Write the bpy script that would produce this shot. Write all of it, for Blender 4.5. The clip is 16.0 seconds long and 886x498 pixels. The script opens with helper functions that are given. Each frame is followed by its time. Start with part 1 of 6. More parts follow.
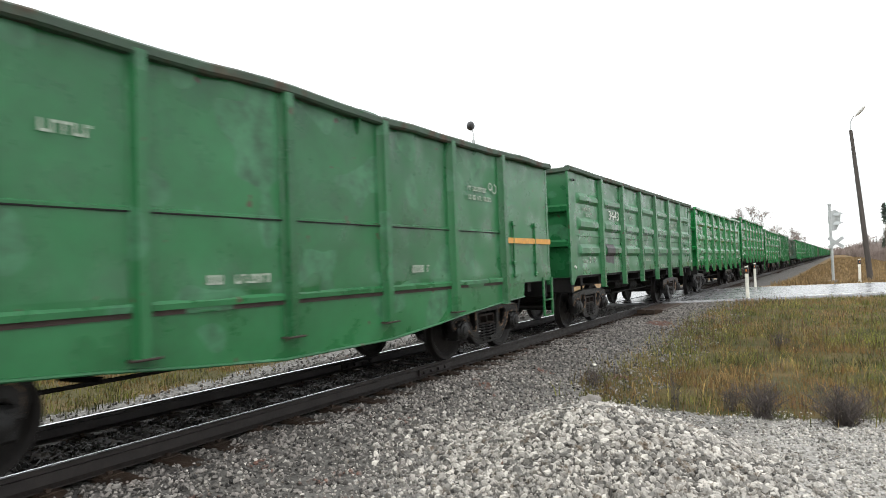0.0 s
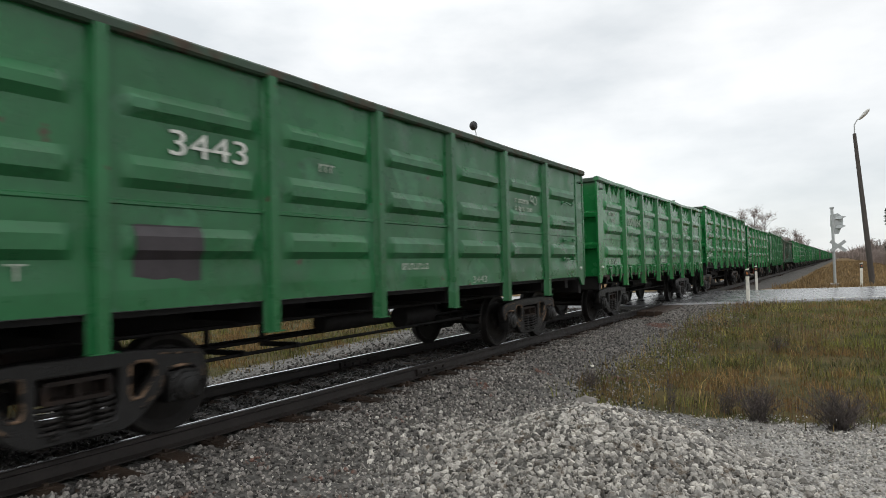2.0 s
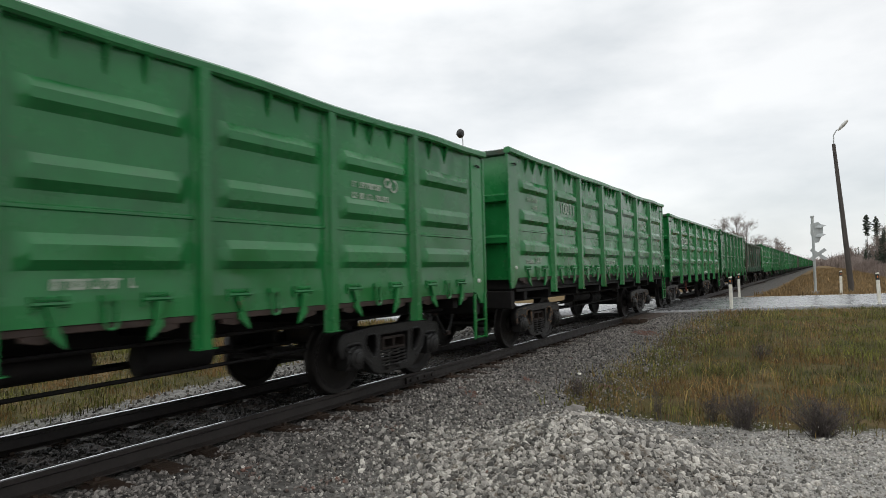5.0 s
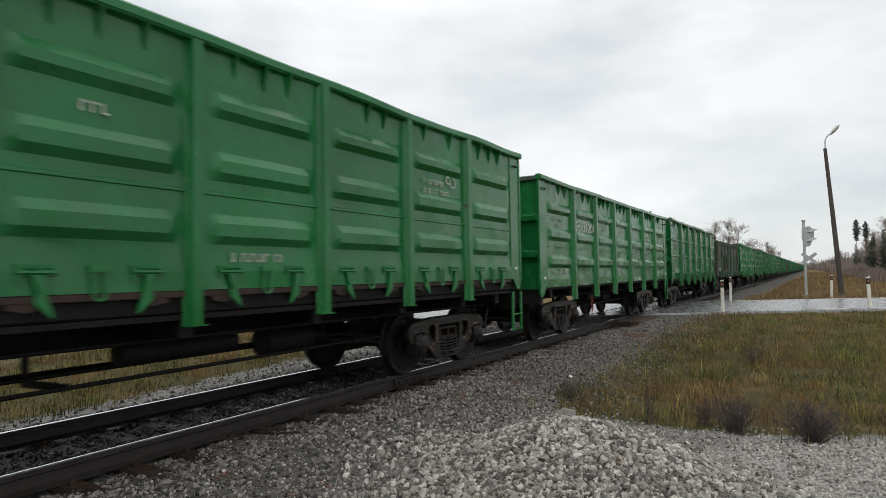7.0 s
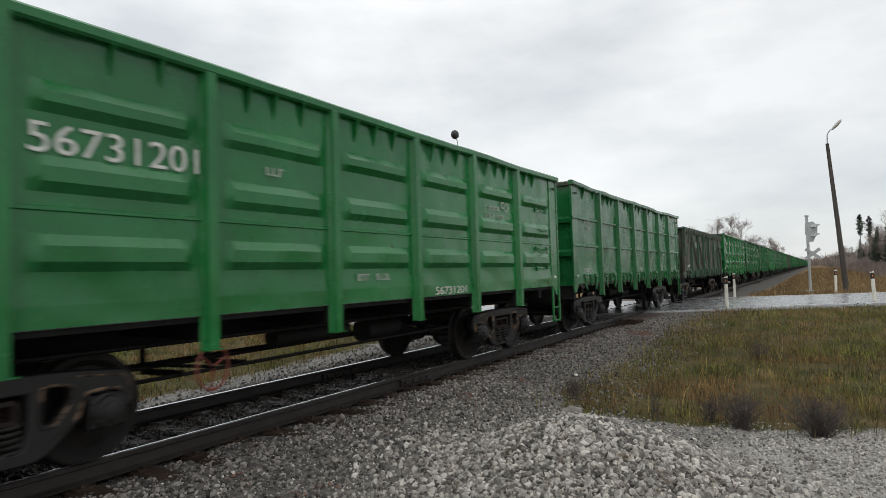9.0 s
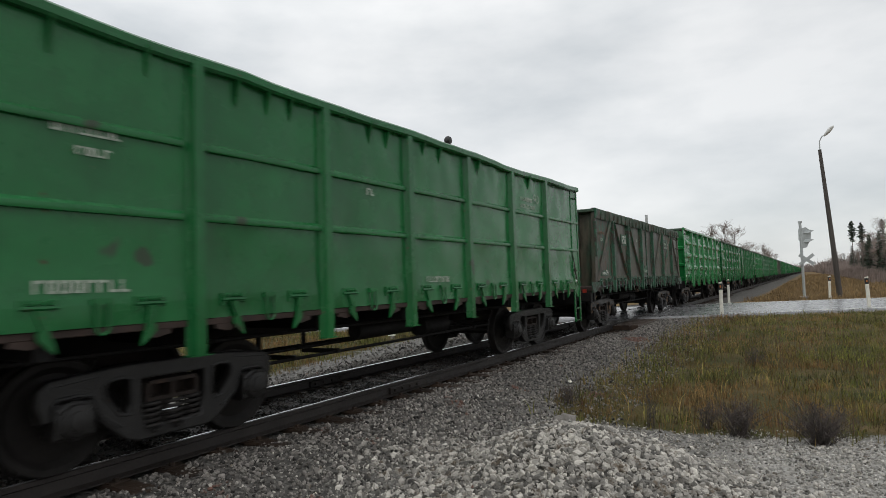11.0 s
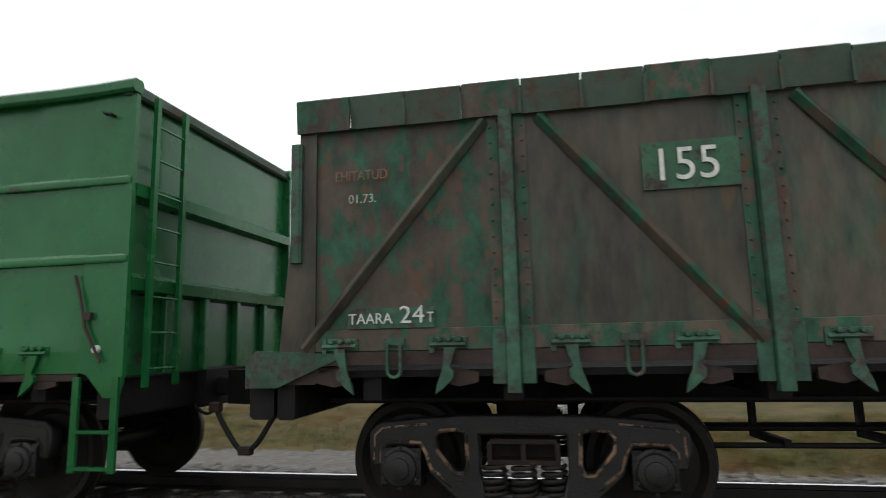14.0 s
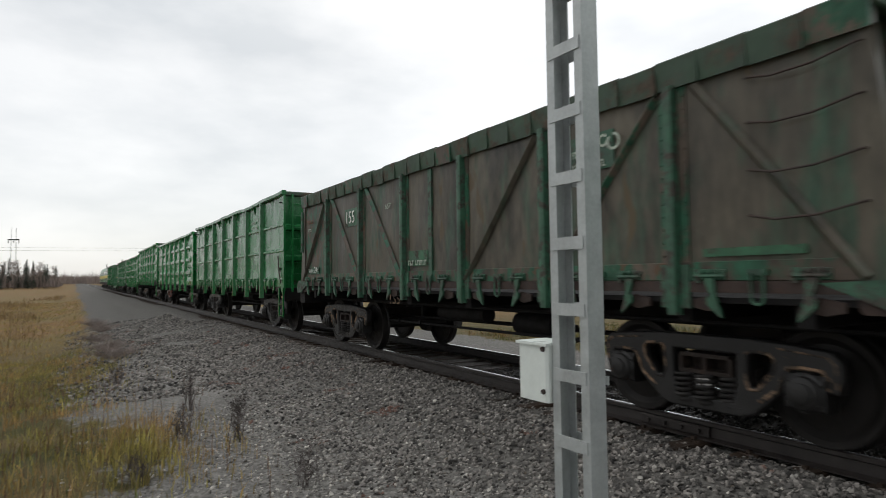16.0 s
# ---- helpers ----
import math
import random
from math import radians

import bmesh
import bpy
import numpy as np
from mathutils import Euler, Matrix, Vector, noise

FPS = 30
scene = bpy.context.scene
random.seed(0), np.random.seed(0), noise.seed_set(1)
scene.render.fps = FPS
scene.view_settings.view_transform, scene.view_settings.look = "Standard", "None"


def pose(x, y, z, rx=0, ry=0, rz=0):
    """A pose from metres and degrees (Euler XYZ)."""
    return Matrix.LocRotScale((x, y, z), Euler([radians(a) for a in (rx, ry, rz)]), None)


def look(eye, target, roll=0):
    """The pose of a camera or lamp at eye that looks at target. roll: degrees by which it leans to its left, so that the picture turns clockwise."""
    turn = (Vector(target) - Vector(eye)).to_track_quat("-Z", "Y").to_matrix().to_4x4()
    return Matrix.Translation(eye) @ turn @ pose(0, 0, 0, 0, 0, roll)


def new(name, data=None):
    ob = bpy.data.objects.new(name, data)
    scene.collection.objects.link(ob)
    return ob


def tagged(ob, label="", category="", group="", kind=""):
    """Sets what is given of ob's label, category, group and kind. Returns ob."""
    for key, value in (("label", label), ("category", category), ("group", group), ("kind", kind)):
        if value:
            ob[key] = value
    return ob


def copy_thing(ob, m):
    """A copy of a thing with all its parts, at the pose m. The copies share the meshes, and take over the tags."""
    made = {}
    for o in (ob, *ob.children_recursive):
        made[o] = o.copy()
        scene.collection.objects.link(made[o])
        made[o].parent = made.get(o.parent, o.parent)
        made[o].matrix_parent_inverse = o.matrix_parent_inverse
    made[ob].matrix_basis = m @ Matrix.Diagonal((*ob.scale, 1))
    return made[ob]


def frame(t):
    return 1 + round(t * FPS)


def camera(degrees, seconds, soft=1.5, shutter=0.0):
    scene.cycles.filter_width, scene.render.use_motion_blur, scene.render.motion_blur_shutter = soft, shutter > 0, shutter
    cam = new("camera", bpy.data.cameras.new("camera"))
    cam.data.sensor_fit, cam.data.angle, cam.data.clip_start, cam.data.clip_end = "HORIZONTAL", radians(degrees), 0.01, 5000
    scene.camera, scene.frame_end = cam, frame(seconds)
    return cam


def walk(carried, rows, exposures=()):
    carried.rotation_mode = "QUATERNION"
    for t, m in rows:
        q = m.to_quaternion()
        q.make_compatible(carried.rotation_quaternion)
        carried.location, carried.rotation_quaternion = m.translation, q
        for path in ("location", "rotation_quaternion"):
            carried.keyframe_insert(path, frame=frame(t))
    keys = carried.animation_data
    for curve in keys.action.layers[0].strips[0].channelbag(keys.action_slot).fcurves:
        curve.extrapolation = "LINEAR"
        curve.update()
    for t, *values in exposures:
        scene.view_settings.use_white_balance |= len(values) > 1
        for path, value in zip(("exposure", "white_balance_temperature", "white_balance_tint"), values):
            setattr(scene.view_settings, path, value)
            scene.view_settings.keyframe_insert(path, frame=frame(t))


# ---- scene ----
# ---------- camera and its walk ----------
cam = camera(72.14, 16.0, soft=0.62, shutter=0.32)
PATH = [  # t, x, y, z, rx, ry, rz
    (0, 5.527, -0.000, 1.512, 91.76, 2.08, 33.08),
    (0.5, 5.573, 0.020, 1.506, 91.98, 1.73, 34.14),
    (1, 5.597, 0.040, 1.502, 91.53, 1.52, 33.57),
    (1.5, 5.599, 0.052, 1.509, 91.39, 1.62, 33.39),
    (2, 5.592, -0.003, 1.526, 91.68, 1.47, 33.29),
    (2.5, 5.588, -0.063, 1.544, 91.76, 1.39, 33.06),
    (3, 5.590, -0.097, 1.560, 91.93, 1.40, 33.11),
    (3.5, 5.590, -0.100, 1.564, 92.01, 1.40, 32.85),
    (6, 5.561, -0.041, 1.560, 92.41, 1.09, 31.48),
    (6.5, 5.548, 0.014, 1.554, 92.44, 0.89, 31.32),
    (7, 5.539, 0.049, 1.549, 92.37, 0.91, 31.24),
    (7.5, 5.537, 0.047, 1.546, 92.43, 1.27, 31.51),
    (8, 5.540, 0.032, 1.546, 92.57, 1.48, 31.59),
    (8.5, 5.539, 0.018, 1.547, 92.71, 1.38, 31.57),
    (9, 5.536, 0.011, 1.544, 92.43, 1.70, 31.52),
    (9.5, 5.539, 0.041, 1.535, 92.55, 1.81, 31.36),
    (10, 5.536, 0.093, 1.522, 92.66, 1.94, 30.96),
    (10.2, 5.513, 0.162, 1.510, 92.79, 1.90, 30.65),
    (12.3, 5.425, 0.308, 1.485, 94.29, 0.91, 35.58),
    (12.5, 5.303, 0.412, 1.458, 94.55, 0.72, 37.28),
    (13, 5.143, 0.375, 1.438, 96.28, 1.37, 48.73),
    (13.5, 5.055, 0.209, 1.428, 98.28, 1.60, 73.45),
    (14, 5.016, 0.035, 1.421, 98.63, 1.31, 101.55),
    (14.5, 4.995, -0.090, 1.414, 97.06, 1.21, 125.12),
    (15, 5.101, -0.242, 1.417, 94.95, 1.29, 137.89),
    (15.5, 5.169, -0.299, 1.425, 94.10, 0.62, 144.08),
    (16, 5.246, -0.324, 1.413, 92.69, 0.70, 148.81),
]
EXPOSURES = [(0.0, 0.78), (0.5, 0.36), (1.0, 0.08), (1.5, -0.03), (3.5, -0.05), (7.0, -0.14), (10.2, -0.22), (12.5, -0.36), (13.0, -0.2), (13.5, -0.1), (14.0, 0.05), (14.5, 0.38), (15.2, 0.12), (16.0, -0.16)]
walk(cam, [(r[0], pose(*r[1:])) for r in PATH], EXPOSURES)

SPEED, START, PITCH, MID = 6.0406, 5.0332, 13.92, -0.796  # train: m/s, first wagon's centre, spacing, track centre

# ---------- world and sun ----------
world = bpy.data.worlds.new("overcast")
scene.world = world
world.use_nodes = True
wn, wl = world.node_tree.nodes, world.node_tree.links
wn.clear()
w_out, w_bg = wn.new("ShaderNodeOutputWorld"), wn.new("ShaderNodeBackground")
w_sky, w_mix, w_co = wn.new("ShaderNodeTexSky"), wn.new("ShaderNodeMix"), wn.new("ShaderNodeTexCoord")
w_map, w_noise, w_ramp = wn.new("ShaderNodeMapping"), wn.new("ShaderNodeTexNoise"), wn.new("ShaderNodeValToRGB")
w_sky.sky_type, w_sky.sun_disc = "NISHITA", False
w_sky.sun_elevation, w_sky.sun_rotation = radians(38), radians(200)
w_map.inputs["Scale"].default_value = (1.0, 1.0, 2.6)
w_noise.inputs["Scale"].default_value, w_noise.inputs["Detail"].default_value = 2.3, 7.0
w_noise.inputs["Roughness"].default_value = 0.52
w_ramp.color_ramp.elements[0].position, w_ramp.color_ramp.elements[0].color = 0.34, (0.70, 0.735, 0.755, 1)
w_ramp.color_ramp.elements[1].position, w_ramp.color_ramp.elements[1].color = 0.62, (1.04, 1.045, 1.04, 1)
w_mix.data_type, w_mix.inputs[0].default_value = "RGBA", 0.985
wl.new(w_co.outputs["Generated"], w_map.inputs[0])
wl.new(w_map.outputs[0], w_noise.inputs["Vector"])
wl.new(w_noise.outputs["Fac"], w_ramp.inputs[0])
wl.new(w_sky.outputs[0], w_mix.inputs[6])
wl.new(w_ramp.outputs[0], w_mix.inputs[7])
w_sep, w_up = wn.new("ShaderNodeSeparateXYZ"), wn.new("ShaderNodeMapRange")
wl.new(w_co.outputs["Generated"], w_sep.inputs[0])
wl.new(w_sep.outputs[2], w_up.inputs[0])
for i, v in enumerate((0.35, 1.0, 1.0, 1.55)):  # an overcast sky is brightest overhead
    w_up.inputs[i + 1].default_value = v
wl.new(w_mix.outputs[2], w_bg.inputs[0])
w_side, w_gain = wn.new("ShaderNodeMapRange"), wn.new("ShaderNodeMath")  # thinner cloud on the far side of the track
wl.new(w_sep.outputs[0], w_side.inputs[0])
for i, v in enumerate((-0.9, 0.6, 1.10, 0.86)):
    w_side.inputs[i + 1].default_value = v
w_gain.operation = "MULTIPLY"
wl.new(w_up.outputs[0], w_gain.inputs[0])
wl.new(w_side.outputs[0], w_gain.inputs[1])
wl.new(w_gain.outputs[0], w_bg.inputs[1])
wl.new(w_bg.outputs[0], w_out.inputs[0])
sun = new("sun", bpy.data.lights.new("sun", "SUN"))
sun.data.energy, sun.data.angle, sun.data.color = 0.6, radians(25), (1.0, 0.97, 0.93)
sun.matrix_basis = look((20, -30, 40), (0, 0, 0))


# ---------- materials ----------
def material(name, base, rough=0.6, metal=0.0, vary=0.25, scale=6.0, bump=0.1, bump_scale=60.0, stain=None, stain_at=(0.56, 0.72),
             stain_scale=2.0, per_object=0.0, island=0.0, spec=0.5, streak=1.0, rough_vary=0.15, stain_rough=0.9, dist=0.01, stain_detail=8.0, spots=None):
    """Base colour with grain at two scales, an optional stain layer with ragged patches, and fine relief."""
    m = bpy.data.materials.new(name)
    m.use_nodes = True
    n, l = m.node_tree.nodes, m.node_tree.links
    b = n["Principled BSDF"]
    co = n.new("ShaderNodeTexCoord")
    mp = n.new("ShaderNodeMapping")
    mp.inputs["Scale"].default_value = (1, 1, 1.0 / streak)
    l.new(co.outputs["Object"], mp.inputs[0])
    info = n.new("ShaderNodeObjectInfo")
    off = n.new("ShaderNodeVectorMath")
    off.operation = "ADD"
    mul = n.new("ShaderNodeMath")
    mul.operation = "MULTIPLY"
    mul.inputs[1].default_value = 37.0
    l.new(info.outputs["Random"], mul.inputs[0])
    l.new(mp.outputs[0], off.inputs[0])
    l.new(mul.outputs[0], off.inputs[1])

    def noise_at(s, detail=5.0, r=0.6):
        t = n.new("ShaderNodeTexNoise")
        t.inputs["Scale"].default_value, t.inputs["Detail"].default_value, t.inputs["Roughness"].default_value = s, detail, r
        l.new(off.outputs[0], t.inputs["Vector"])
        return t.outputs["Fac"]

    def remap(sock, a, b2, c, d):
        r = n.new("ShaderNodeMapRange")
        for i, v in enumerate((a, b2, c, d)):
            r.inputs[i + 1].default_value = v
        l.new(sock, r.inputs[0])
        return r.outputs[0]

    fine, coarse = noise_at(scale * 5), noise_at(scale)
    add = n.new("ShaderNodeMath")
    add.operation = "ADD"
    l.new(remap(fine, 0.3, 0.7, -vary / 2, vary / 2), add.inputs[0])
    l.new(remap(coarse, 0.3, 0.7, 1 - vary, 1 + vary), add.inputs[1])
    last = add.outputs[0]
    for amount, sock in ((per_object, info.outputs["Random"]), (island, None)):
        if amount:
            if sock is None:
                sock = n.new("ShaderNodeNewGeometry").outputs["Random Per Island"]
            more = n.new("ShaderNodeMath")
            more.operation = "MULTIPLY"
            l.new(last, more.inputs[0])
            l.new(remap(sock, 0, 1, 1 - amount, 1 + amount), more.inputs[1])
            last = more.outputs[0]
    tint = n.new("ShaderNodeMix")
    tint.data_type, tint.blend_type = "RGBA", "MULTIPLY"
    tint.inputs[0].default_value = 1.0
    tint.inputs[6].default_value = (*base, 1)
    l.new(last, tint.inputs[7])
    colour = tint.outputs[2]
    roughness = remap(noise_at(scale * 2), 0.3, 0.7, max(rough - rough_vary, 0.05), min(rough + rough_vary, 1))
    if stain:
        mask = remap(noise_at(stain_scale, stain_detail, 0.68), stain_at[0], stain_at[1], 0, 1)
        mx = n.new("ShaderNodeMix")
        mx.data_type = "RGBA"
        l.new(mask, mx.inputs[0])
        l.new(colour, mx.inputs[6])
        st = n.new("ShaderNodeMix")
        st.data_type, st.blend_type = "RGBA", "MULTIPLY"
        st.inputs[0].default_value, st.inputs[6].default_value = 1.0, (*stain, 1)
        l.new(remap(fine, 0.3, 0.7, 0.55, 1.45), st.inputs[7])
        l.new(st.outputs[2], mx.inputs[7])
        colour = mx.outputs[2]
        rm = n.new("ShaderNodeMix")
        l.new(mask, rm.inputs[0])
        l.new(roughness, rm.inputs[2])
        rm.inputs[3].default_value = stain_rough
        roughness = rm.outputs[0]
    if spots:
        sm = n.new("ShaderNodeMix")
        sm.data_type = "RGBA"
        l.new(remap(noise_at(spots[1], 2.5, 0.55), spots[2], spots[2] + 0.025, 0, 0.9), sm.inputs[0])
        l.new(colour, sm.inputs[6])
        sm.inputs[7].default_value = (*spots[0], 1)
        colour = sm.outputs[2]
    l.new(colour, b.inputs["Base Color"])
    l.new(roughness, b.inputs["Roughness"])
    b.inputs["Metallic"].default_value = metal
    b.inputs["Specular IOR Level"].default_value = spec
    if bump:
        bp = n.new("ShaderNodeBump")
        bp.inputs["Strength"].default_value, bp.inputs["Distance"].default_value = bump, dist
        l.new(noise_at(bump_scale, 4.0), bp.inputs["Height"])
        l.new(bp.outputs[0], b.inputs["Normal"])
    return m


RUST = (0.075, 0.038, 0.024)
GREEN = material("green_paint", (0.012, 0.120, 0.034), 0.26, spec=0.38, vary=0.2, scale=0.9, bump=0.07, bump_scale=9, stain=RUST, stain_at=(0.675, 0.70), stain_scale=3.4, per_object=0.10, rough_vary=0.12, spots=((0.035, 0.05, 0.03), 1.6, 0.70))
GREEN_OLD = material("green_paint_faded", (0.016, 0.122, 0.040), 0.32, vary=0.22, scale=1.1, bump=0.07, bump_scale=9, stain=(0.038, 0.148, 0.068), stain_at=(0.605, 0.613), stain_scale=1.25, per_object=0.12, rough_vary=0.15, stain_rough=0.42, stain_detail=1.0, spots=(RUST, 5.5, 0.70))
GREEN_BRIGHT = material("green_paint_fresh", (0.012, 0.150, 0.038), 0.24, vary=0.18, scale=0.8, bump=0.06, bump_scale=8, stain=RUST, stain_at=(0.685, 0.71), stain_scale=3.8, per_object=0.08)
RIM = material("rim_paint", (0.032, 0.062, 0.037), 0.6, vary=0.3, scale=2.0, bump=0.2, stain=(0.07, 0.05, 0.035), stain_at=(0.50, 0.62), stain_scale=3.0)
BROWN = material("weathered_brown", (0.074, 0.064, 0.047), 0.46, spec=0.35, vary=0.62, scale=1.7, bump=0.35, bump_scale=16, stain=(0.034, 0.072, 0.045), stain_at=(0.50, 0.66), stain_scale=2.3, per_object=0.22, streak=3.0, stain_rough=0.5, spots=((0.085, 0.060, 0.030), 2.6, 0.66))
BROWN_FLAKY = material("flaking_green_over_brown", (0.080, 0.062, 0.047), 0.5, spec=0.3, vary=0.45, scale=1.6, bump=0.3, bump_scale=30, stain=(0.022, 0.084, 0.048), stain_at=(0.47, 0.55), stain_scale=4.6, per_object=0.2, stain_rough=0.5, spots=((0.10, 0.055, 0.032), 6.0, 0.64), streak=1.6)
BROWN_GREEN = material("worn_green_trim", (0.026, 0.084, 0.048), 0.5, vary=0.5, scale=4.0, bump=0.3, stain=(0.056, 0.048, 0.040), stain_at=(0.51, 0.60), stain_scale=5.5, per_object=0.2)
PATCH = material("green_number_patch", (0.020, 0.092, 0.042), 0.45, vary=0.35, scale=6, stain=(0.05, 0.042, 0.033), stain_at=(0.53, 0.60), stain_scale=7)
DARK = material("grimy_black_steel", (0.010, 0.009, 0.009), 0.7, spec=0.22, vary=0.4, scale=5, bump=0.3, bump_scale=60, stain=(0.022, 0.016, 0.013), stain_at=(0.58, 0.75), stain_scale=5)
FRAME_STEEL = material("cast_bogie_steel", (0.0105, 0.0098, 0.0095), 0.46, spec=0.42, vary=0.4, scale=7, bump=0.5, bump_scale=60, stain=(0.11, 0.060, 0.034), stain_at=(0.665, 0.72), stain_scale=6, per_object=0.3)
TAN_EDGE = material("scraped_tan_edges", (0.20, 0.125, 0.075), 0.7, vary=0.5, scale=9, bump=0.3, stain=(0.014, 0.012, 0.011), stain_at=(0.45, 0.53), stain_scale=7, per_object=0.3)
HAND_RED = material("faded_red_wheel_paint", (0.20, 0.045, 0.03), 0.6, vary=0.3, scale=12, bump=0.1)
COIL = material("coil_spring_steel", (0.017, 0.015, 0.014), 0.6, spec=0.3, vary=0.4, scale=9, bump=0.2)
RUSTY = material("rusty_steel", (0.036, 0.022, 0.017), 0.8, vary=0.4, scale=6, bump=0.4, bump_scale=90, stain=(0.05, 0.03, 0.022), stain_scale=8)
BOLSTER = material("grimy_bolster", (0.022, 0.015, 0.012), 0.7, spec=0.3, vary=0.4, scale=6, bump=0.4, bump_scale=60, stain=(0.05, 0.03, 0.02), stain_scale=6)
WHEEL = material("wheel_steel", (0.018, 0.016, 0.015), 0.5, spec=0.22, vary=0.3, scale=6, bump=0.2, bump_scale=70, metal=0.3)
RAIL_SIDE = material("rail_web_steel", (0.026, 0.021, 0.019), 0.5, vary=0.35, scale=5, bump=0.3, bump_scale=50, metal=0.2)
RAIL_TOP = material("polished_rail_head", (0.62, 0.63, 0.65), 0.22, vary=0.1, scale=8, bump=0.05, metal=1.0)
# the pale stain paints sky reflections on wet sleeper tops
WOOD = material("tarred_sleeper_wood", (0.034, 0.022, 0.015), 0.62, spec=0.3, vary=0.45, scale=4, bump=0.8, bump_scale=35, stain=(0.17, 0.15, 0.135), stain_at=(0.63, 0.72), stain_scale=5, per_object=0.35)
WHITE = material("white_stencil_paint", (0.62, 0.63, 0.58), 0.6, vary=0.2, scale=20, bump=0.05, stain=(0.12, 0.2, 0.13), stain_at=(0.62, 0.70), stain_scale=25)
WHITE_WORN = material("worn_white_stencil", (0.36, 0.41, 0.34), 0.6, vary=0.3, scale=20, bump=0.05, stain=(0.05, 0.2, 0.09), stain_at=(0.55, 0.66), stain_scale=22)
YELLOW = material("orange_yellow_stripe_paint", (0.62, 0.30, 0.055), 0.5, vary=0.2, scale=12, bump=0.1)
PURPLE = material("dark_overpaint", (0.035, 0.028, 0.032), 0.5, vary=0.3, scale=6, bump=0.1)
GALV = material("galvanised_steel", (0.40, 0.42, 0.415), 0.48, vary=0.14, scale=9, bump=0.12, bump_scale=60, metal=0.35)
BOX_WHITE = material("pale_cabinet_enamel", (0.66, 0.70, 0.66), 0.4, vary=0.08, scale=5, bump=0.05, stain=(0.32, 0.26, 0.16), stain_at=(0.68, 0.75), stain_scale=7)
RUBBER = material("black_rubber_hose", (0.018, 0.018, 0.018), 0.6, spec=0.22, vary=0.3, scale=20, bump=0.2)
STONE = material("pale_crushed_stone", (0.285, 0.268, 0.240), 0.85, vary=0.35, scale=8, bump=0.4, bump_scale=60, stain=(0.12, 0.095, 0.07), stain_at=(0.55, 0.64), stain_scale=9, island=0.78)
BALLAST = material("dark_ballast_stone", (0.138, 0.126, 0.114), 0.8, vary=0.3, scale=8, bump=0.4, bump_scale=60, island=0.9, stain=(0.15, 0.082, 0.062), stain_at=(0.60, 0.64), stain_scale=1.1, spots=((0.27, 0.255, 0.23), 6.0, 0.64))
# darker stone between the rails; its pale spots paint glints on wet stones
BALLAST_GLINT = material("wet_ballast_painted_glints", (0.040, 0.036, 0.033), 0.42, vary=0.4, scale=6, bump=0.4, bump_scale=60, island=0.9, spots=((0.15, 0.14, 0.13), 5.0, 0.67))
ASPHALT = material("wet_asphalt", (0.15, 0.15, 0.152), 0.27, vary=0.2, scale=1.2, bump=0.06, bump_scale=30, rough_vary=0.06)
CONCRETE = material("old_concrete", (0.26, 0.245, 0.225), 0.8, vary=0.25, scale=4, bump=0.3)
POLE_WOOD = material("dark_pole_wood", (0.060, 0.052, 0.046), 0.8, vary=0.35, scale=3, bump=0.4, bump_scale=25, streak=6)
POST_WHITE = material("guide_post_white", (0.72, 0.70, 0.62), 0.5, vary=0.12, scale=8, bump=0.05)
BLACK = material("flat_black_paint", (0.02, 0.02, 0.02), 0.5, vary=0.2, scale=9, bump=0.05)
ORANGE = material("orange_reflector", (0.65, 0.20, 0.04), 0.3, vary=0.1, scale=20, bump=0)
RED = material("red_marker_paint", (0.35, 0.035, 0.02), 0.5, vary=0.25, scale=18, bump=0.1)
LENS = material("lamp_glass_bowl", (0.55, 0.55, 0.52), 0.25, vary=0.1, scale=8, bump=0)
BARK = material("bare_tree_bark", (0.085, 0.070, 0.060), 0.9, vary=0.35, scale=3, bump=0.4, island=0.3)
TWIG = material("bare_brown_twigs", (0.215, 0.172, 0.150), 0.9, vary=0.3, scale=1.5, bump=0, island=0.4)
NEEDLE = material("conifer_needles", (0.028, 0.045, 0.024), 0.85, vary=0.4, scale=1.2, bump=0, island=0.5)
STALK = material("reddish_dry_stalks", (0.12, 0.066, 0.040), 0.85, vary=0.3, scale=2, bump=0, island=0.4)
SHRUB = material("dark_dry_twigs", (0.075, 0.060, 0.055), 0.9, vary=0.3, scale=6, bump=0, island=0.4)
GRASS = material("autumn_grass", (0.108, 0.110, 0.022), 0.8, vary=0.6, scale=0.5, bump=0, stain=(0.21, 0.125, 0.048), stain_at=(0.47, 0.57), stain_scale=0.7, island=0.75)
GRASS_GREEN = material("green_grass", (0.088, 0.108, 0.018), 0.8, vary=0.5, scale=0.6, bump=0, island=0.7)
GRASS_LUSH = material("fresh_green_grass", (0.130, 0.165, 0.030), 0.8, vary=0.5, scale=0.6, bump=0, island=0.6)
GRASS_DRY = material("dry_reed_grass", (0.215, 0.145, 0.066), 0.85, vary=0.45, scale=0.4, bump=0, island=0.4)
GRASS_BANK = material("straw_yellow_grass", (0.235, 0.200, 0.052), 0.8, vary=0.5, scale=0.6, bump=0, stain=(0.34, 0.215, 0.085), stain_at=(0.46, 0.56), stain_scale=0.8, island=0.6)
LOCO_YELLOW = material("locomotive_yellow", (0.55, 0.42, 0.04), 0.4, vary=0.15, scale=3, bump=0.05)
GLASS = material("dark_cab_glass", (0.02, 0.025, 0.03), 0.08, vary=0.05, scale=3, bump=0)
STENCIL_RED = material("faded_red_stencil", (0.22, 0.10, 0.065), 0.7, vary=0.3, scale=20, bump=0, stain=(0.04, 0.12, 0.07), stain_at=(0.52, 0.60), stain_scale=18)


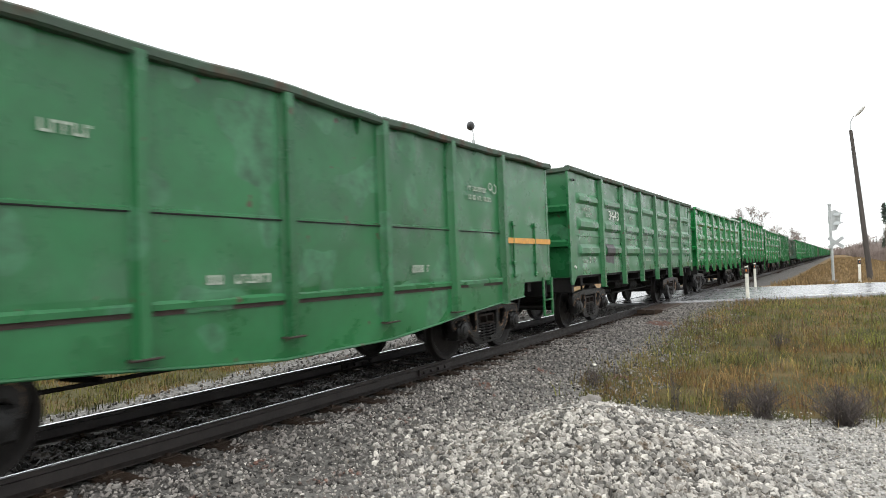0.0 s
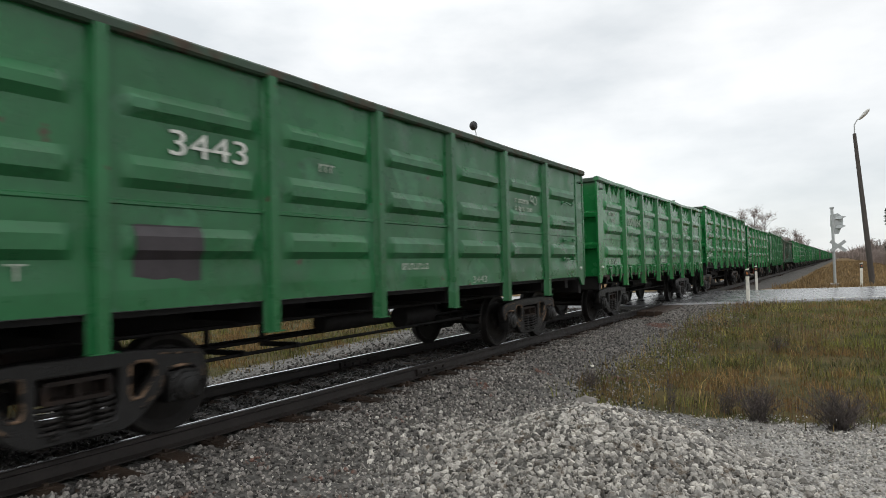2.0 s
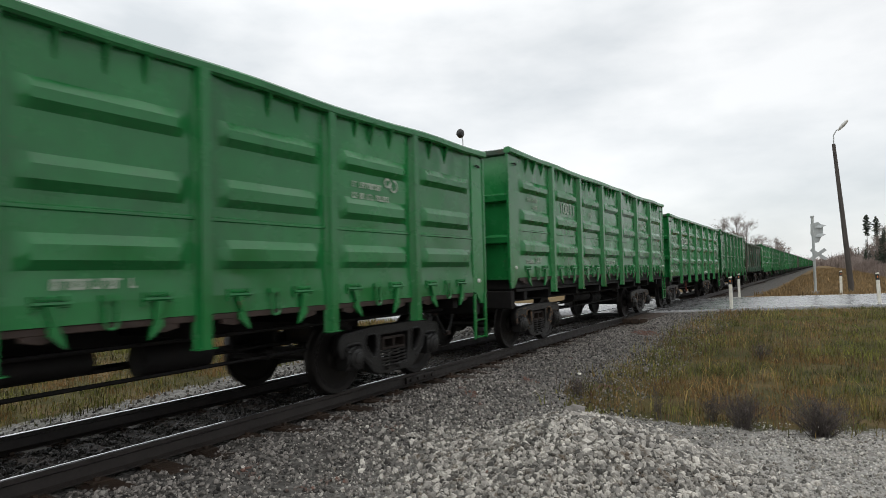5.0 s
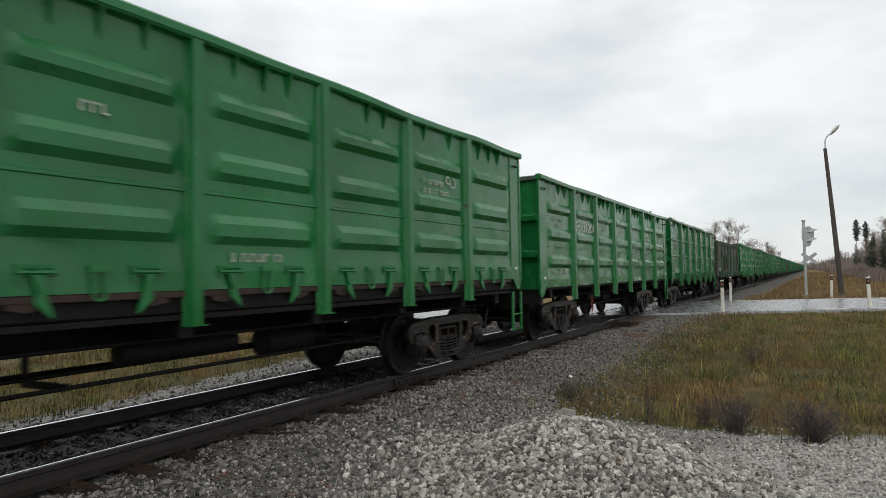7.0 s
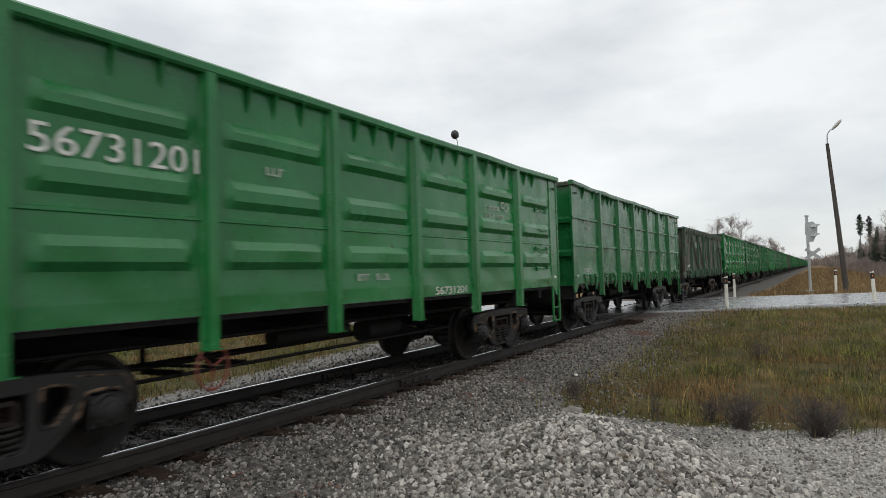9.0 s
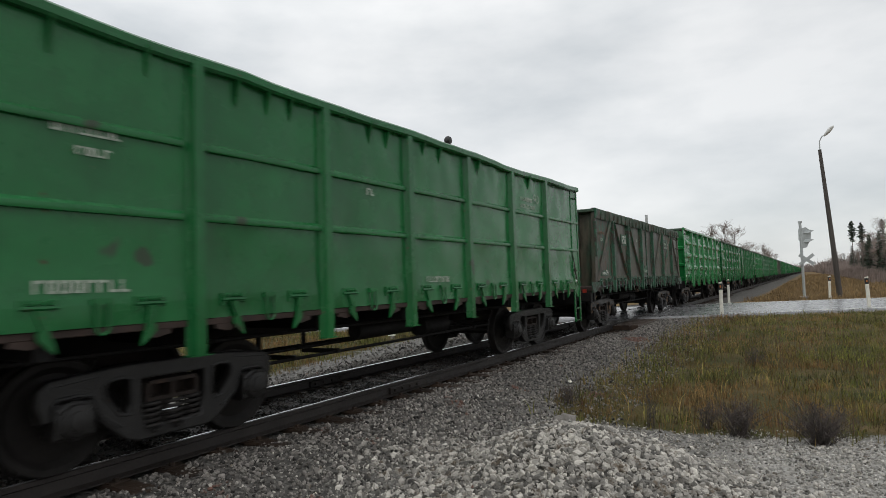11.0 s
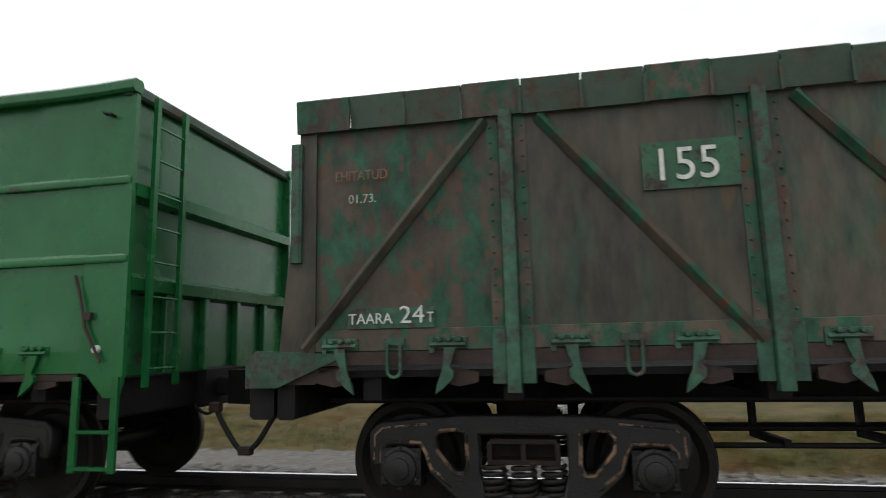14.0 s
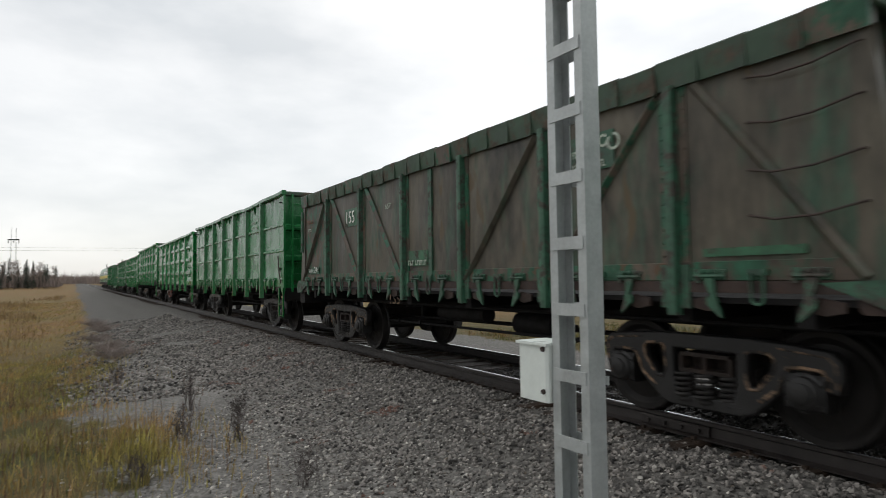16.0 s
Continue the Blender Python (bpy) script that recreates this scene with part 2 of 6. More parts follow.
CHALK = material("white_limestone_chips", (0.36, 0.345, 0.318), 0.85, vary=0.3, scale=8, bump=0.3, island=0.6)


def ground_material():
    m = bpy.data.materials.new("gravel_and_turf_ground")
    m.use_nodes = True
    n, l = m.node_tree.nodes, m.node_tree.links
    b = n["Principled BSDF"]
    co = n.new("ShaderNodeTexCoord")
    at = n.new("ShaderNodeAttribute")
    at.attribute_name = "cover"
    sep = n.new("ShaderNodeSeparateColor")
    l.new(at.outputs["Color"], sep.inputs[0])

    def tex(kind, scale, detail=6.0):
        t = n.new(kind)
        t.inputs["Scale"].default_value = scale
        if kind == "ShaderNodeTexNoise":
            t.inputs["Detail"].default_value = detail
            t.inputs["Roughness"].default_value = 0.65
        l.new(co.outputs["Object"], t.inputs["Vector"])
        return t

    def ramp(sock, *stops):
        r = n.new("ShaderNodeValToRGB")
        while len(r.color_ramp.elements) < len(stops):
            r.color_ramp.elements.new(0.5)
        for e, (p, c) in zip(r.color_ramp.elements, stops):
            e.position, e.color = p, (*c, 1)
        l.new(sock, r.inputs[0])
        return r.outputs[0]

    def mix(f, a, c):
        x = n.new("ShaderNodeMix")
        x.data_type = "RGBA"
        l.new(f, x.inputs[0])
        l.new(a, x.inputs[6])
        l.new(c, x.inputs[7])
        return x.outputs[2]

    vor = tex("ShaderNodeTexVoronoi", 26.0)
    pebble = ramp(vor.outputs["Color"], (0.0, (0.06, 0.057, 0.054)), (0.45, (0.15, 0.143, 0.132)), (1.0, (0.30, 0.288, 0.268)))
    mid = tex("ShaderNodeTexNoise", 1.3)
    dark = ramp(tex("ShaderNodeTexVoronoi", 22.0).outputs["Color"], (0.0, (0.035, 0.033, 0.031)), (1.0, (0.15, 0.142, 0.13)))
    chalk_at = n.new("ShaderNodeAttribute")
    chalk_at.attribute_name = "chalk"
    chalk = ramp(tex("ShaderNodeTexVoronoi", 30.0).outputs["Color"], (0.0, (0.12, 0.113, 0.10)), (0.4, (0.255, 0.243, 0.222)), (1.0, (0.40, 0.385, 0.36)))
    gravel = mix(chalk_at.outputs["Fac"], mix(sep.outputs[1], pebble, dark), chalk)
    turf = ramp(mid.outputs["Fac"], (0.30, (0.034, 0.038, 0.011)), (0.48, (0.066, 0.057, 0.021)), (0.66, (0.118, 0.083, 0.036)))
    field = ramp(tex("ShaderNodeTexNoise", 0.05).outputs["Fac"], (0.35, (0.135, 0.105, 0.042)), (0.55, (0.165, 0.098, 0.045)), (0.7, (0.10, 0.10, 0.034)))
    cover = mix(sep.outputs[2], turf, field)
    edge = n.new("ShaderNodeMath")
    edge.operation = "ADD"
    shift = n.new("ShaderNodeMapRange")
    for i, v in enumerate((0.3, 0.7, -0.32, 0.32)):
        shift.inputs[i + 1].default_value = v
    l.new(tex("ShaderNodeTexNoise", 2.2, 8.0).outputs["Fac"], shift.inputs[0])
    l.new(sep.outputs[0], edge.inputs[0])
    l.new(shift.outputs[0], edge.inputs[1])
    sharp = n.new("ShaderNodeMapRange")
    for i, v in enumerate((0.42, 0.58, 0.0, 1.0)):
        sharp.inputs[i + 1].default_value = v
    l.new(edge.outputs[0], sharp.inputs[0])
    l.new(mix(sharp.outputs[0], gravel, cover), b.inputs["Base Color"])
    b.inputs["Roughness"].default_value = 0.9
    b.inputs["Specular IOR Level"].default_value = 0.15
    bp = n.new("ShaderNodeBump")
    bp.inputs["Strength"].default_value, bp.inputs["Distance"].default_value = 0.8, 0.02
    bp.invert = True
    l.new(vor.outputs["Distance"], bp.inputs["Height"])
    l.new(bp.outputs[0], b.inputs["Normal"])
    return m


GROUND = ground_material()


# ---------- mesh tools ----------
class Shape:
    """Collects vertices and faces of one part."""

    def __init__(self):
        self.v, self.f = [], []

    def add(self, verts, faces):
        k = len(self.v)
        self.v += [tuple(p) for p in verts]
        self.f += [tuple(i + k for i in f) for f in faces]
        return self

    def box(self, x0, x1, y0, y1, z0, z1, c=0.0):
        """A box, with its long edges chamfered by c."""
        if not c:
            v = [(x, y, z) for x in (x0, x1) for y in (y0, y1) for z in (z0, z1)]
            return self.add(v, [(0, 1, 3, 2), (4, 6, 7, 5), (0, 4, 5, 1), (2, 3, 7, 6), (0, 2, 6, 4), (1, 5, 7, 3)])
        size = (x1 - x0, y1 - y0, z1 - z0)
        long = size.index(max(size))
        if long == 0:
            ring = chamfer(y0, y1, z0, z1, c)
            return self.prism([(p, q) for p, q in ring], "x", x0, x1)
        if long == 1:
            return self.prism(chamfer(x0, x1, z0, z1, c), "y", y0, y1)
        return self.prism(chamfer(x0, x1, y0, y1, c), "z", z0, z1)

    def prism(self, ring, axis, a, b):
        put = {"x": lambda p, q, s: (s, p, q), "y": lambda p, q, s: (p, s, q), "z": lambda p, q, s: (p, q, s)}[axis]
        n = len(ring)
        v = [put(p, q, s) for s in (a, b) for p, q in ring]
        area = sum(ring[i][0] * ring[(i + 1) % n][1] - ring[(i + 1) % n][0] * ring[i][1] for i in range(n))
        f = [tuple(range(n)), tuple(range(2 * n - 1, n - 1, -1))] + [(i, i + n, (i + 1) % n + n, (i + 1) % n) for i in range(n)]
        flip = (area > 0) != (axis == "y")
        if not flip:
            f = [g[::-1] for g in f]
        else:
            f = [g for g in f]
        f = [g[::-1] for g in f]
        return self.add(v, f)

    def tube(self, path, r, n=8, r2=None):
        """A round bar along a path of points, from radius r to r2."""
        path = [Vector(p) for p in path]
        v, f, m = [], [], len(path)
        for i, p in enumerate(path):
            d = (path[min(i + 1, m - 1)] - path[max(i - 1, 0)]).normalized()
            s = d.orthogonal().normalized() if i == 0 else (s - d * s.dot(d)).normalized()
            w = d.cross(s)
            ri = r if r2 is None else r + (r2 - r) * i / (m - 1)
            v += [p + (s * math.cos(2 * math.pi * j / n) + w * math.sin(2 * math.pi * j / n)) * ri for j in range(n)]
        for i in range(m - 1):
            f += [(i * n + j, i * n + (j + 1) % n, (i + 1) * n + (j + 1) % n, (i + 1) * n + j) for j in range(n)]
        f += [tuple(range(n))[::-1], tuple(range((m - 1) * n, m * n))]
        return self.add(v, f)

    def lathe(self, prof, c, n=40):
        """Turns (radius, x) pairs about the x axis through c."""
        v, f, m = [], [], len(prof)
        for r, x in prof:
            v += [(c[0] + x, c[1] + r * math.cos(2 * math.pi * j / n), c[2] + r * math.sin(2 * math.pi * j / n)) for j in range(n)]
        for i in range(m - 1):
            f += [(i * n + j, (i + 1) * n + j, (i + 1) * n + (j + 1) % n, i * n + (j + 1) % n) for j in range(n)]
        return self.add(v, f)

    def mesh(self, name, sharp=30):
        me = bpy.data.meshes.new(name)
        me.from_pydata(self.v, [], self.f)
        me.update()
        bm = bmesh.new()
        bm.from_mesh(me)
        bmesh.ops.recalc_face_normals(bm, faces=bm.faces)
        bm.to_mesh(me)
        bm.free()
        me.shade_smooth()
        me.set_sharp_from_angle(angle=radians(sharp))
        return me


def chamfer(x0, x1, y0, y1, c):
    return [(x0 + c, y0), (x1 - c, y0), (x1, y0 + c), (x1, y1 - c), (x1 - c, y1), (x0 + c, y1), (x0, y1 - c), (x0, y0 + c)]


def part(name, shape, mat, parent=None, label="", m=None, sharp=30):
    """Links a shape or a mesh as one object under its thing."""
    me = shape.mesh(name, sharp) if isinstance(shape, Shape) else shape
    if mat and not me.materials:
        me.materials.append(mat)
    ob = new(name, me)
    if parent is not None:
        ob.parent = parent
    if m is not None:
        ob.matrix_basis = m
    if label:
        ob["label"] = label
    return ob


def empty(name, m, label, category, group=""):
    ob = new(name)
    ob.matrix_basis = m
    return tagged(ob, label, category, group)


def to_mesh(ob, name, mat):
    """The mesh of a curve or text object, which is then removed."""
    bpy.context.view_layer.update()
    me = bpy.data.meshes.new_from_object(ob.evaluated_get(bpy.context.evaluated_depsgraph_get()))
    me.name = name
    me.materials.clear()
    me.materials.append(mat)
    data = ob.data
    bpy.data.objects.remove(ob)
    bpy.data.curves.remove(data)
    return me


def lettering(text, height, mat, width=None):
    """Letters in the YZ plane that read along +y seen from +x, from their lower left corner."""
    cu = bpy.data.curves.new("lettering", "FONT")
    cu.body, cu.size, cu.extrude = text, height / 0.72, 0.002
    cu.fill_mode = "BOTH"
    me = to_mesh(new("lettering", cu), "lettering", mat)
    w = max(v.co.x for v in me.vertices)
    s = 1 if width is None else width / w
    me.transform(Matrix(((0, 0, 1, 0), (s, 0, 0, 0), (0, 1, 0, 0), (0, 0, 0, 1))))
    return me


def stencil_bars(width, height, mat, n, seed=1):
    """A broken row of strokes, as of a stencil that cannot be read."""
    rng = random.Random(seed)
    s, step = Shape(), width / n
    for i in range(n):
        if rng.random() < 0.12:
            continue
        y = i * step
        kind = rng.randrange(3)
        s.box(0, 0.003, y, y + step * 0.28, 0, height)
        if kind != 1:
            s.box(0, 0.003, y + step * 0.28, y + step * 0.8, height * 0.78, height)
        if kind != 0:
            s.box(0, 0.003, y + step * 0.28, y + step * 0.8, 0, height * 0.22)
        if kind == 2:
            s.box(0, 0.003, y + step * 0.56, y + step * 0.8, height * 0.22, height * 0.78)
    return s


# ---------- ground, track bed, road ----------
ROAD_MID, ROAD_TURN, ROAD_HALF = (1.5, 28.6), radians(35.5), 4.1


def road_offset(x, y):
    """Signed distance from the middle of the road."""
    return -(x - ROAD_MID[0]) * math.sin(ROAD_TURN) + (y - ROAD_MID[1]) * math.cos(ROAD_TURN)


def smooth(a, b, t):
    t = min(max((t - a) / (b - a), 0.0), 1.0)
    return t * t * (3 - 2 * t)


def ground_z(x, y):
    d = abs(x - MID)
    bed = -0.238 + 0.032 * smooth(0.78, 0.6, d) + 0.033 * smooth(0.85, 1.2, d) + 0.05 * smooth(0.75, 1.1, d) * smooth(-0.15, 0.35, noise.noise((x * 0.9, y * 0.9, 1.7))) * (1 if x > MID else 0) - 0.32 * smooth(1.5, 3.3, d)
    z = bed - 0.02 * smooth(3.0, 5.0, d)
    if x > 0:
        z -= 0.55 * smooth(2.6, 6.5, x) * smooth(-9, -24, y) + 0.10 * smooth(4.5, 7.0, x) * smooth(2, -6, y)
    off = abs(road_offset(x, y))
    up = smooth(17.0, ROAD_HALF, off)
    level = -0.05 - 0.02 * smooth(2.5, 4.1, off)
    z = z + (level - z) * (up if d > 1.75 else smooth(ROAD_HALF + 2.0, ROAD_HALF, off))
    pile = math.exp(-(((x - 3.5) / 1.12) ** 2 + ((y - 5.95) / 1.0) ** 2) ** 1.15)
    pile2 = math.exp(-(((x + 6.6) / 1.6) ** 2 + ((y + 0.2) / 1.6) ** 2)) * 0.75
    n = noise.noise((x * 0.5, y * 0.5, 0.3)) * 0.05 * smooth(2.5, 5, d) + noise.noise((x * 2.3, y * 2.3, 4.0)) * 0.018 * smooth(1.9, 3, d)
    return z + 0.56 * pile + pile2 + n * (1 - up)


def cover_at(x, y):
    """Turf share, dark ballast share (with painted gap shade under the heap), far field share."""
    d = abs(x - MID)
    if x > MID:
        turf = smooth(8.1, 9.2, y - 0.25 * max(0, x - 4)) * smooth(1.55, 2.5, x) if y > 0 else smooth(3.6, 5.4, x + 0.9 * noise.noise((x * 0.4, y * 0.25, 9))) * smooth(-4.0, -8.5, y)
        if y <= 0:
            turf = max(turf * 0.85 * (1 - 0.75 * math.exp(-(((x - 3.8) / 1.5) ** 2 + ((y + 12.5) / 3.2) ** 2) ** 2)), smooth(4.7, 5.7, x) * 0.95 * smooth(-3, -6, y))
    else:
        w = smooth(-4.0, 2.5, y)
        turf = smooth(4.6 - 1.5 * w, 5.9 - 1.3 * w, d) * (1 - math.exp(-(((x + 6.6) / 2.2) ** 2 + ((y + 0.2) / 2.2) ** 2) ** 2))
    if abs(road_offset(x, y)) < ROAD_HALF + 0.5:
        turf *= 0.4
    dark = 1 - smooth(2.2, 3.2, d) * (0.55 + 0.45 * smooth(-3, 3, y)) * smooth(-34, -18, y) if y < 30 else 1 - smooth(4.2, 5.6, d)
    # ground under the heap is darkened to paint the shade between its stones
    dark = max(dark, 0.9 * math.exp(-(((x - 3.45) / 1.6) ** 2 + ((y - 5.75) / 1.5) ** 2) ** 2))
    return turf, dark, smooth(18, 40, math.hypot(x, y))


def chalk_at(x, y):
    """Share of pale fine limestone grit: an apron past the heap, and a worn patch on the bank."""
    apron = smooth(3.9, 5.0, x + 0.6 * noise.noise((x * 0.8, y * 0.8, 2.0))) * smooth(4.2, 5.6, y) * smooth(9.6, 8.4, y)
    bank = math.exp(-(((x - 2.8) / 1.2) ** 2 + ((y + 15.0) / 4.5) ** 2) ** 1.2) * (0.50 + 0.5 * noise.noise((x * 1.3, y * 0.8, 7.0)))
    return max(0.0, min(1.0, max(apron, bank)))


def ground_axis(lo, hi, fine_lo, fine_hi, step):
    a = list(np.arange(fine_lo, fine_hi, step))
    s, p = step, fine_lo
    while p > lo:
        s *= 1.22
        p -= s
        a.insert(0, p)
    s, p = step, a[-1]
    while p < hi:
        s *= 1.22
        p += s
        a.append(p)
    return a


gx, gy = ground_axis(-2600, 2600, -9, 10, 0.22), ground_axis(-2600, 3200, -14, 36, 0.26)
gv = [(x, y, ground_z(x, y)) for y in gy for x in gx]
nx = len(gx)
gf = [(j * nx + i, j * nx + i + 1, (j + 1) * nx + i + 1, (j + 1) * nx + i) for j in range(len(gy) - 1) for i in range(nx - 1)]
gm = bpy.data.meshes.new("ground")
gm.from_pydata(gv, [], gf)
layer = gm.color_attributes.new("cover", "FLOAT_COLOR", "POINT")
layer.data.foreach_set("color", np.array([(*cover_at(x, y), 1.0) for x, y, _ in gv], "f").ravel())
chalk_layer = gm.attributes.new("chalk", "FLOAT", "POINT")
chalk_layer.data.foreach_set("value", np.array([chalk_at(x, y) for x, y, _ in gv], "f"))
gm.shade_smooth()
tagged(part("ground", gm, GROUND), "grey gravel and autumn turf beside a railway", "ground", kind="structure")

# road: a strip of wet asphalt with worn edges, laid just over the ground, broken at the rails
ca, sa = math.cos(ROAD_TURN), math.sin(ROAD_TURN)


def on_road(s, o, z):
    return (ROAD_MID[0] + s * ca - o * sa, ROAD_MID[1] + s * sa + o * ca, z)


def rail_station(x, o):
    return (x + o * sa - ROAD_MID[0]) / ca


def clip_strip(x_from, x_to):
    """Road slab between two lines along the track."""
    offs = [-ROAD_HALF, -2, 0, 2, ROAD_HALF]
    v, f = [], []
    for x in (x_from, x_to):
        for o in offs:
            v.append(on_road(rail_station(x, o), o, -0.012))
    for x in (x_from, x_to):
        for o in offs:
            v.append(on_road(rail_station(x, o), o, -0.16))
    m = len(offs)
    f += [(i, i + 1, m + i + 1, m + i) for i in range(m - 1)]
    f += [(2 * m + i, 3 * m + i, 3 * m + i + 1, 2 * m + i + 1) for i in range(m - 1)]
    f += [(0, m, 3 * m, 2 * m), (m - 1, 3 * m - 1, 4 * m - 1, 2 * m - 1)]
    f += [(i, 2 * m + i, 2 * m + i + 1, i + 1) for i in range(m - 1)] + [(m + i, m + i + 1, 3 * m + i + 1, 3 * m + i) for i in range(m - 1)]
    return Shape().add(v, f)


def clip_road(x_edge, s_far):
    offs = [-ROAD_HALF, -ROAD_HALF + 0.2, -2, 0, 2, ROAD_HALF - 0.2, ROAD_HALF]
    v, m, steps = [], len(offs), 26
    for j in range(steps + 1):
        for k, o in enumerate(offs):
            s0 = rail_station(x_edge, o)
            s = s0 + (s_far - s0) * (j / steps) ** 2
            wob = 0.08 * noise.noise((s * 0.8, o, 2.0)) if k in (0, m - 1) else 0
            x, y, _ = on_road(s, o + wob, 0)
            v.append((x, y, -0.14 if k in (0, m - 1) else -0.012 + 0.03 * (1 - abs(o) / ROAD_HALF) * min(1, j / 4)))
    f = [(j * m + i, j * m + i + 1, (j + 1) * m + i + 1, (j + 1) * m + i) for j in range(steps) for i in range(m - 1)]
    return Shape().add(v, f)


road_right = part("road", clip_road(0.09, 260.0), ASPHALT)
tagged(road_right, "wet grey asphalt road leading to a level crossing", "road", kind="structure")
tagged(part("road", clip_road(-1.69, -260.0), ASPHALT), "wet grey asphalt road beyond the railway", "road", kind="structure")
tagged(part("road", clip_strip(-1.50, -0.09), ASPHALT), "wet asphalt deck between the crossing rails", "road", kind="structure")
for o, w in ((-3.6, 0.10), (3.6, 0.10)):
    line = Shape()
    for s0, s1 in ((1.5, 20), (20, 60), (60, 200)):
        a = [on_road(s0, o, 0.0), on_road(s1, o, 0.0), on_road(s1, o + w, 0.0), on_road(s0, o + w, 0.0)]
        zz = -0.012 + 0.03 * (1 - 3.6 / ROAD_HALF) + 0.012
        line.add([(p[0], p[1], zz) for p in a], [(0, 1, 2, 3)])
    tagged(part("road_marking", line, POST_WHITE), "thin white edge line on the wet asphalt", "road marking", kind="structure")

# crossing board beside the near rail
board = empty("crossing_slab", pose(0, 0, 0), "worn timber crossing slab beside the rail", "slab")
for i in range(3):
    part("plank", Shape().box(0.14 + i * 0.27, 0.14 + i * 0.27 + 0.25, 19.3, 22.2, -0.16, -0.03 + 0.008 * i, 0.02), WOOD, board)


# ---------- track ----------
def rail_shape(y0, y1):
    w = [(-0.066, -0.18), (0.066, -0.18), (0.066, -0.168), (0.012, -0.145), (0.009, -0.055), (0.036, -0.04), (0.036, -0.008), (0.028, 0.0),
         (-0.028, 0.0), (-0.036, -0.008), (-0.036, -0.04), (-0.009, -0.055), (-0.012, -0.145), (-0.066, -0.168)]
    return Shape().prism(w, "y", y0, y1)


for x in (0.0, 2 * MID):
    rail = part("rail", rail_shape(-700, 900), RAIL_SIDE, m=pose(x, 0, 0))
    tagged(rail, "dark steel rail with a bright worn head", "rail", "rails", "structure")
    part("running_surface", Shape().box(*((-0.030, -0.006) if x == 0 else (-0.02, 0.030)), -700, 900, -0.006, 0.0025), RAIL_TOP, rail, "shiny worn rail head")
    for y in (8.05, -4.45, 20.55, 33.05):
        plate = part("fishplate", Shape().box(0.012, 0.05, -0.4, 0.4, -0.15, -0.05, 0.012), RAIL_SIDE, rail, "bolted joint plate", m=pose(0, y, 0))
        for i in range(4):
            b = -0.3 + i * 0.2
            part("bolt", Shape().lathe([(0.0, 0.03), (0.022, 0.03), (0.022, 0.0)], (0.05, b, -0.10), 6), RAIL_SIDE, plate)


def sleeper_shape(seed):
    rng = random.Random(seed)
    s = Shape()
    ys = [-0.12, 0.12]
    ends = 1.36 + rng.uniform(-0.04, 0.06)
    ring = chamfer(-0.118, 0.118, -0.36, -0.188, 0.018)
    s.prism(ring, "x", -ends, ends)
    s.v = [(x, y + 0.012 * noise.noise((x * 2, seed, z)), z + 0.012 * noise.noise((x * 3, seed * 2.0, y * 4))) for x, y, z in s.v]
    for side in (-1, 1):
        s.box(side * 0.796 - 0.17, side * 0.796 + 0.17, -0.09, 0.09, -0.19, -0.178)
        for o in (-0.12, 0.12):
            s.box(side * 0.796 + o - 0.02, side * 0.796 + o + 0.02, -0.03, 0.01, -0.18, -0.15)
    return s


sleepers = [sleeper_shape(i).mesh("sleeper") for i in range(6)]
rng = random.Random(4)
y, rest = -14.0, Shape()
while y < 20.5:
    ob = part("sleeper", sleepers[rng.randrange(6)], WOOD, m=pose(MID + rng.uniform(-0.04, 0.04), y + rng.uniform(-0.03, 0.03), 0.0, 0, 0, rng.uniform(-1.5, 1.5)))
    tagged(ob, "dark tarred wooden sleeper bedded in ballast", "sleeper", "sleepers under the rails")
    y += 0.545
for a, b in ((-160, -14.3), (36, 190)):
    y = a
    while y < b:
        rest.box(MID - 1.36, MID + 1.36, y - 0.12, y + 0.12, -0.30, -0.19)
        y += 0.545
tagged(part("sleeper_rows", rest, WOOD), "dark wooden sleepers under the distant track", "sleepers", kind="stuff")


# ---------- train ----------
def wheelset_mesh():
    s = Shape()
    for side in (-1, 1):
        prof = [(0.10, 0.10), (0.13, 0.10), (0.14, 0.06), (0.17, 0.035), (0.36, 0.02), (0.40, 0.05), (0.415, 0.062), (0.47, 0.066), (0.4765, 0.055), (0.4785, 0.0), (0.483, -0.03),
                (0.505, -0.045), (0.507, -0.058), (0.495, -0.068), (0.42, -0.068), (0.40, -0.045), (0.36, -0.03), (0.17, -0.01), (0.14, -0.06), (0.09, -0.07)]
        s.lathe([(r, side * x) for r, x in prof], (side * 0.796, 0, 0), 44)
    s.lathe([(0.0, -1.1), (0.065, -1.1), (0.065, -0.9), (0.09, -0.88), (0.09, -0.7), (0.08, -0.6), (0.08, 0.6), (0.09, 0.7), (0.09, 0.88), (0.065, 0.9), (0.065, 1.1), (0.0, 1.1)], (0, 0, 0), 16)
    return s.mesh("wheelset")


def spring_mesh():
    turns, path = 5.2, []
    for i in range(75):
        a = i / 74
        z = 0.245 + 0.25 * a
        path.append((0.085 * math.cos(a * turns * 2 * math.pi), 0.085 * math.sin(a * turns * 2 * math.pi), z))
    return Shape().tube(path, 0.0165, 6).mesh("spring", 60)


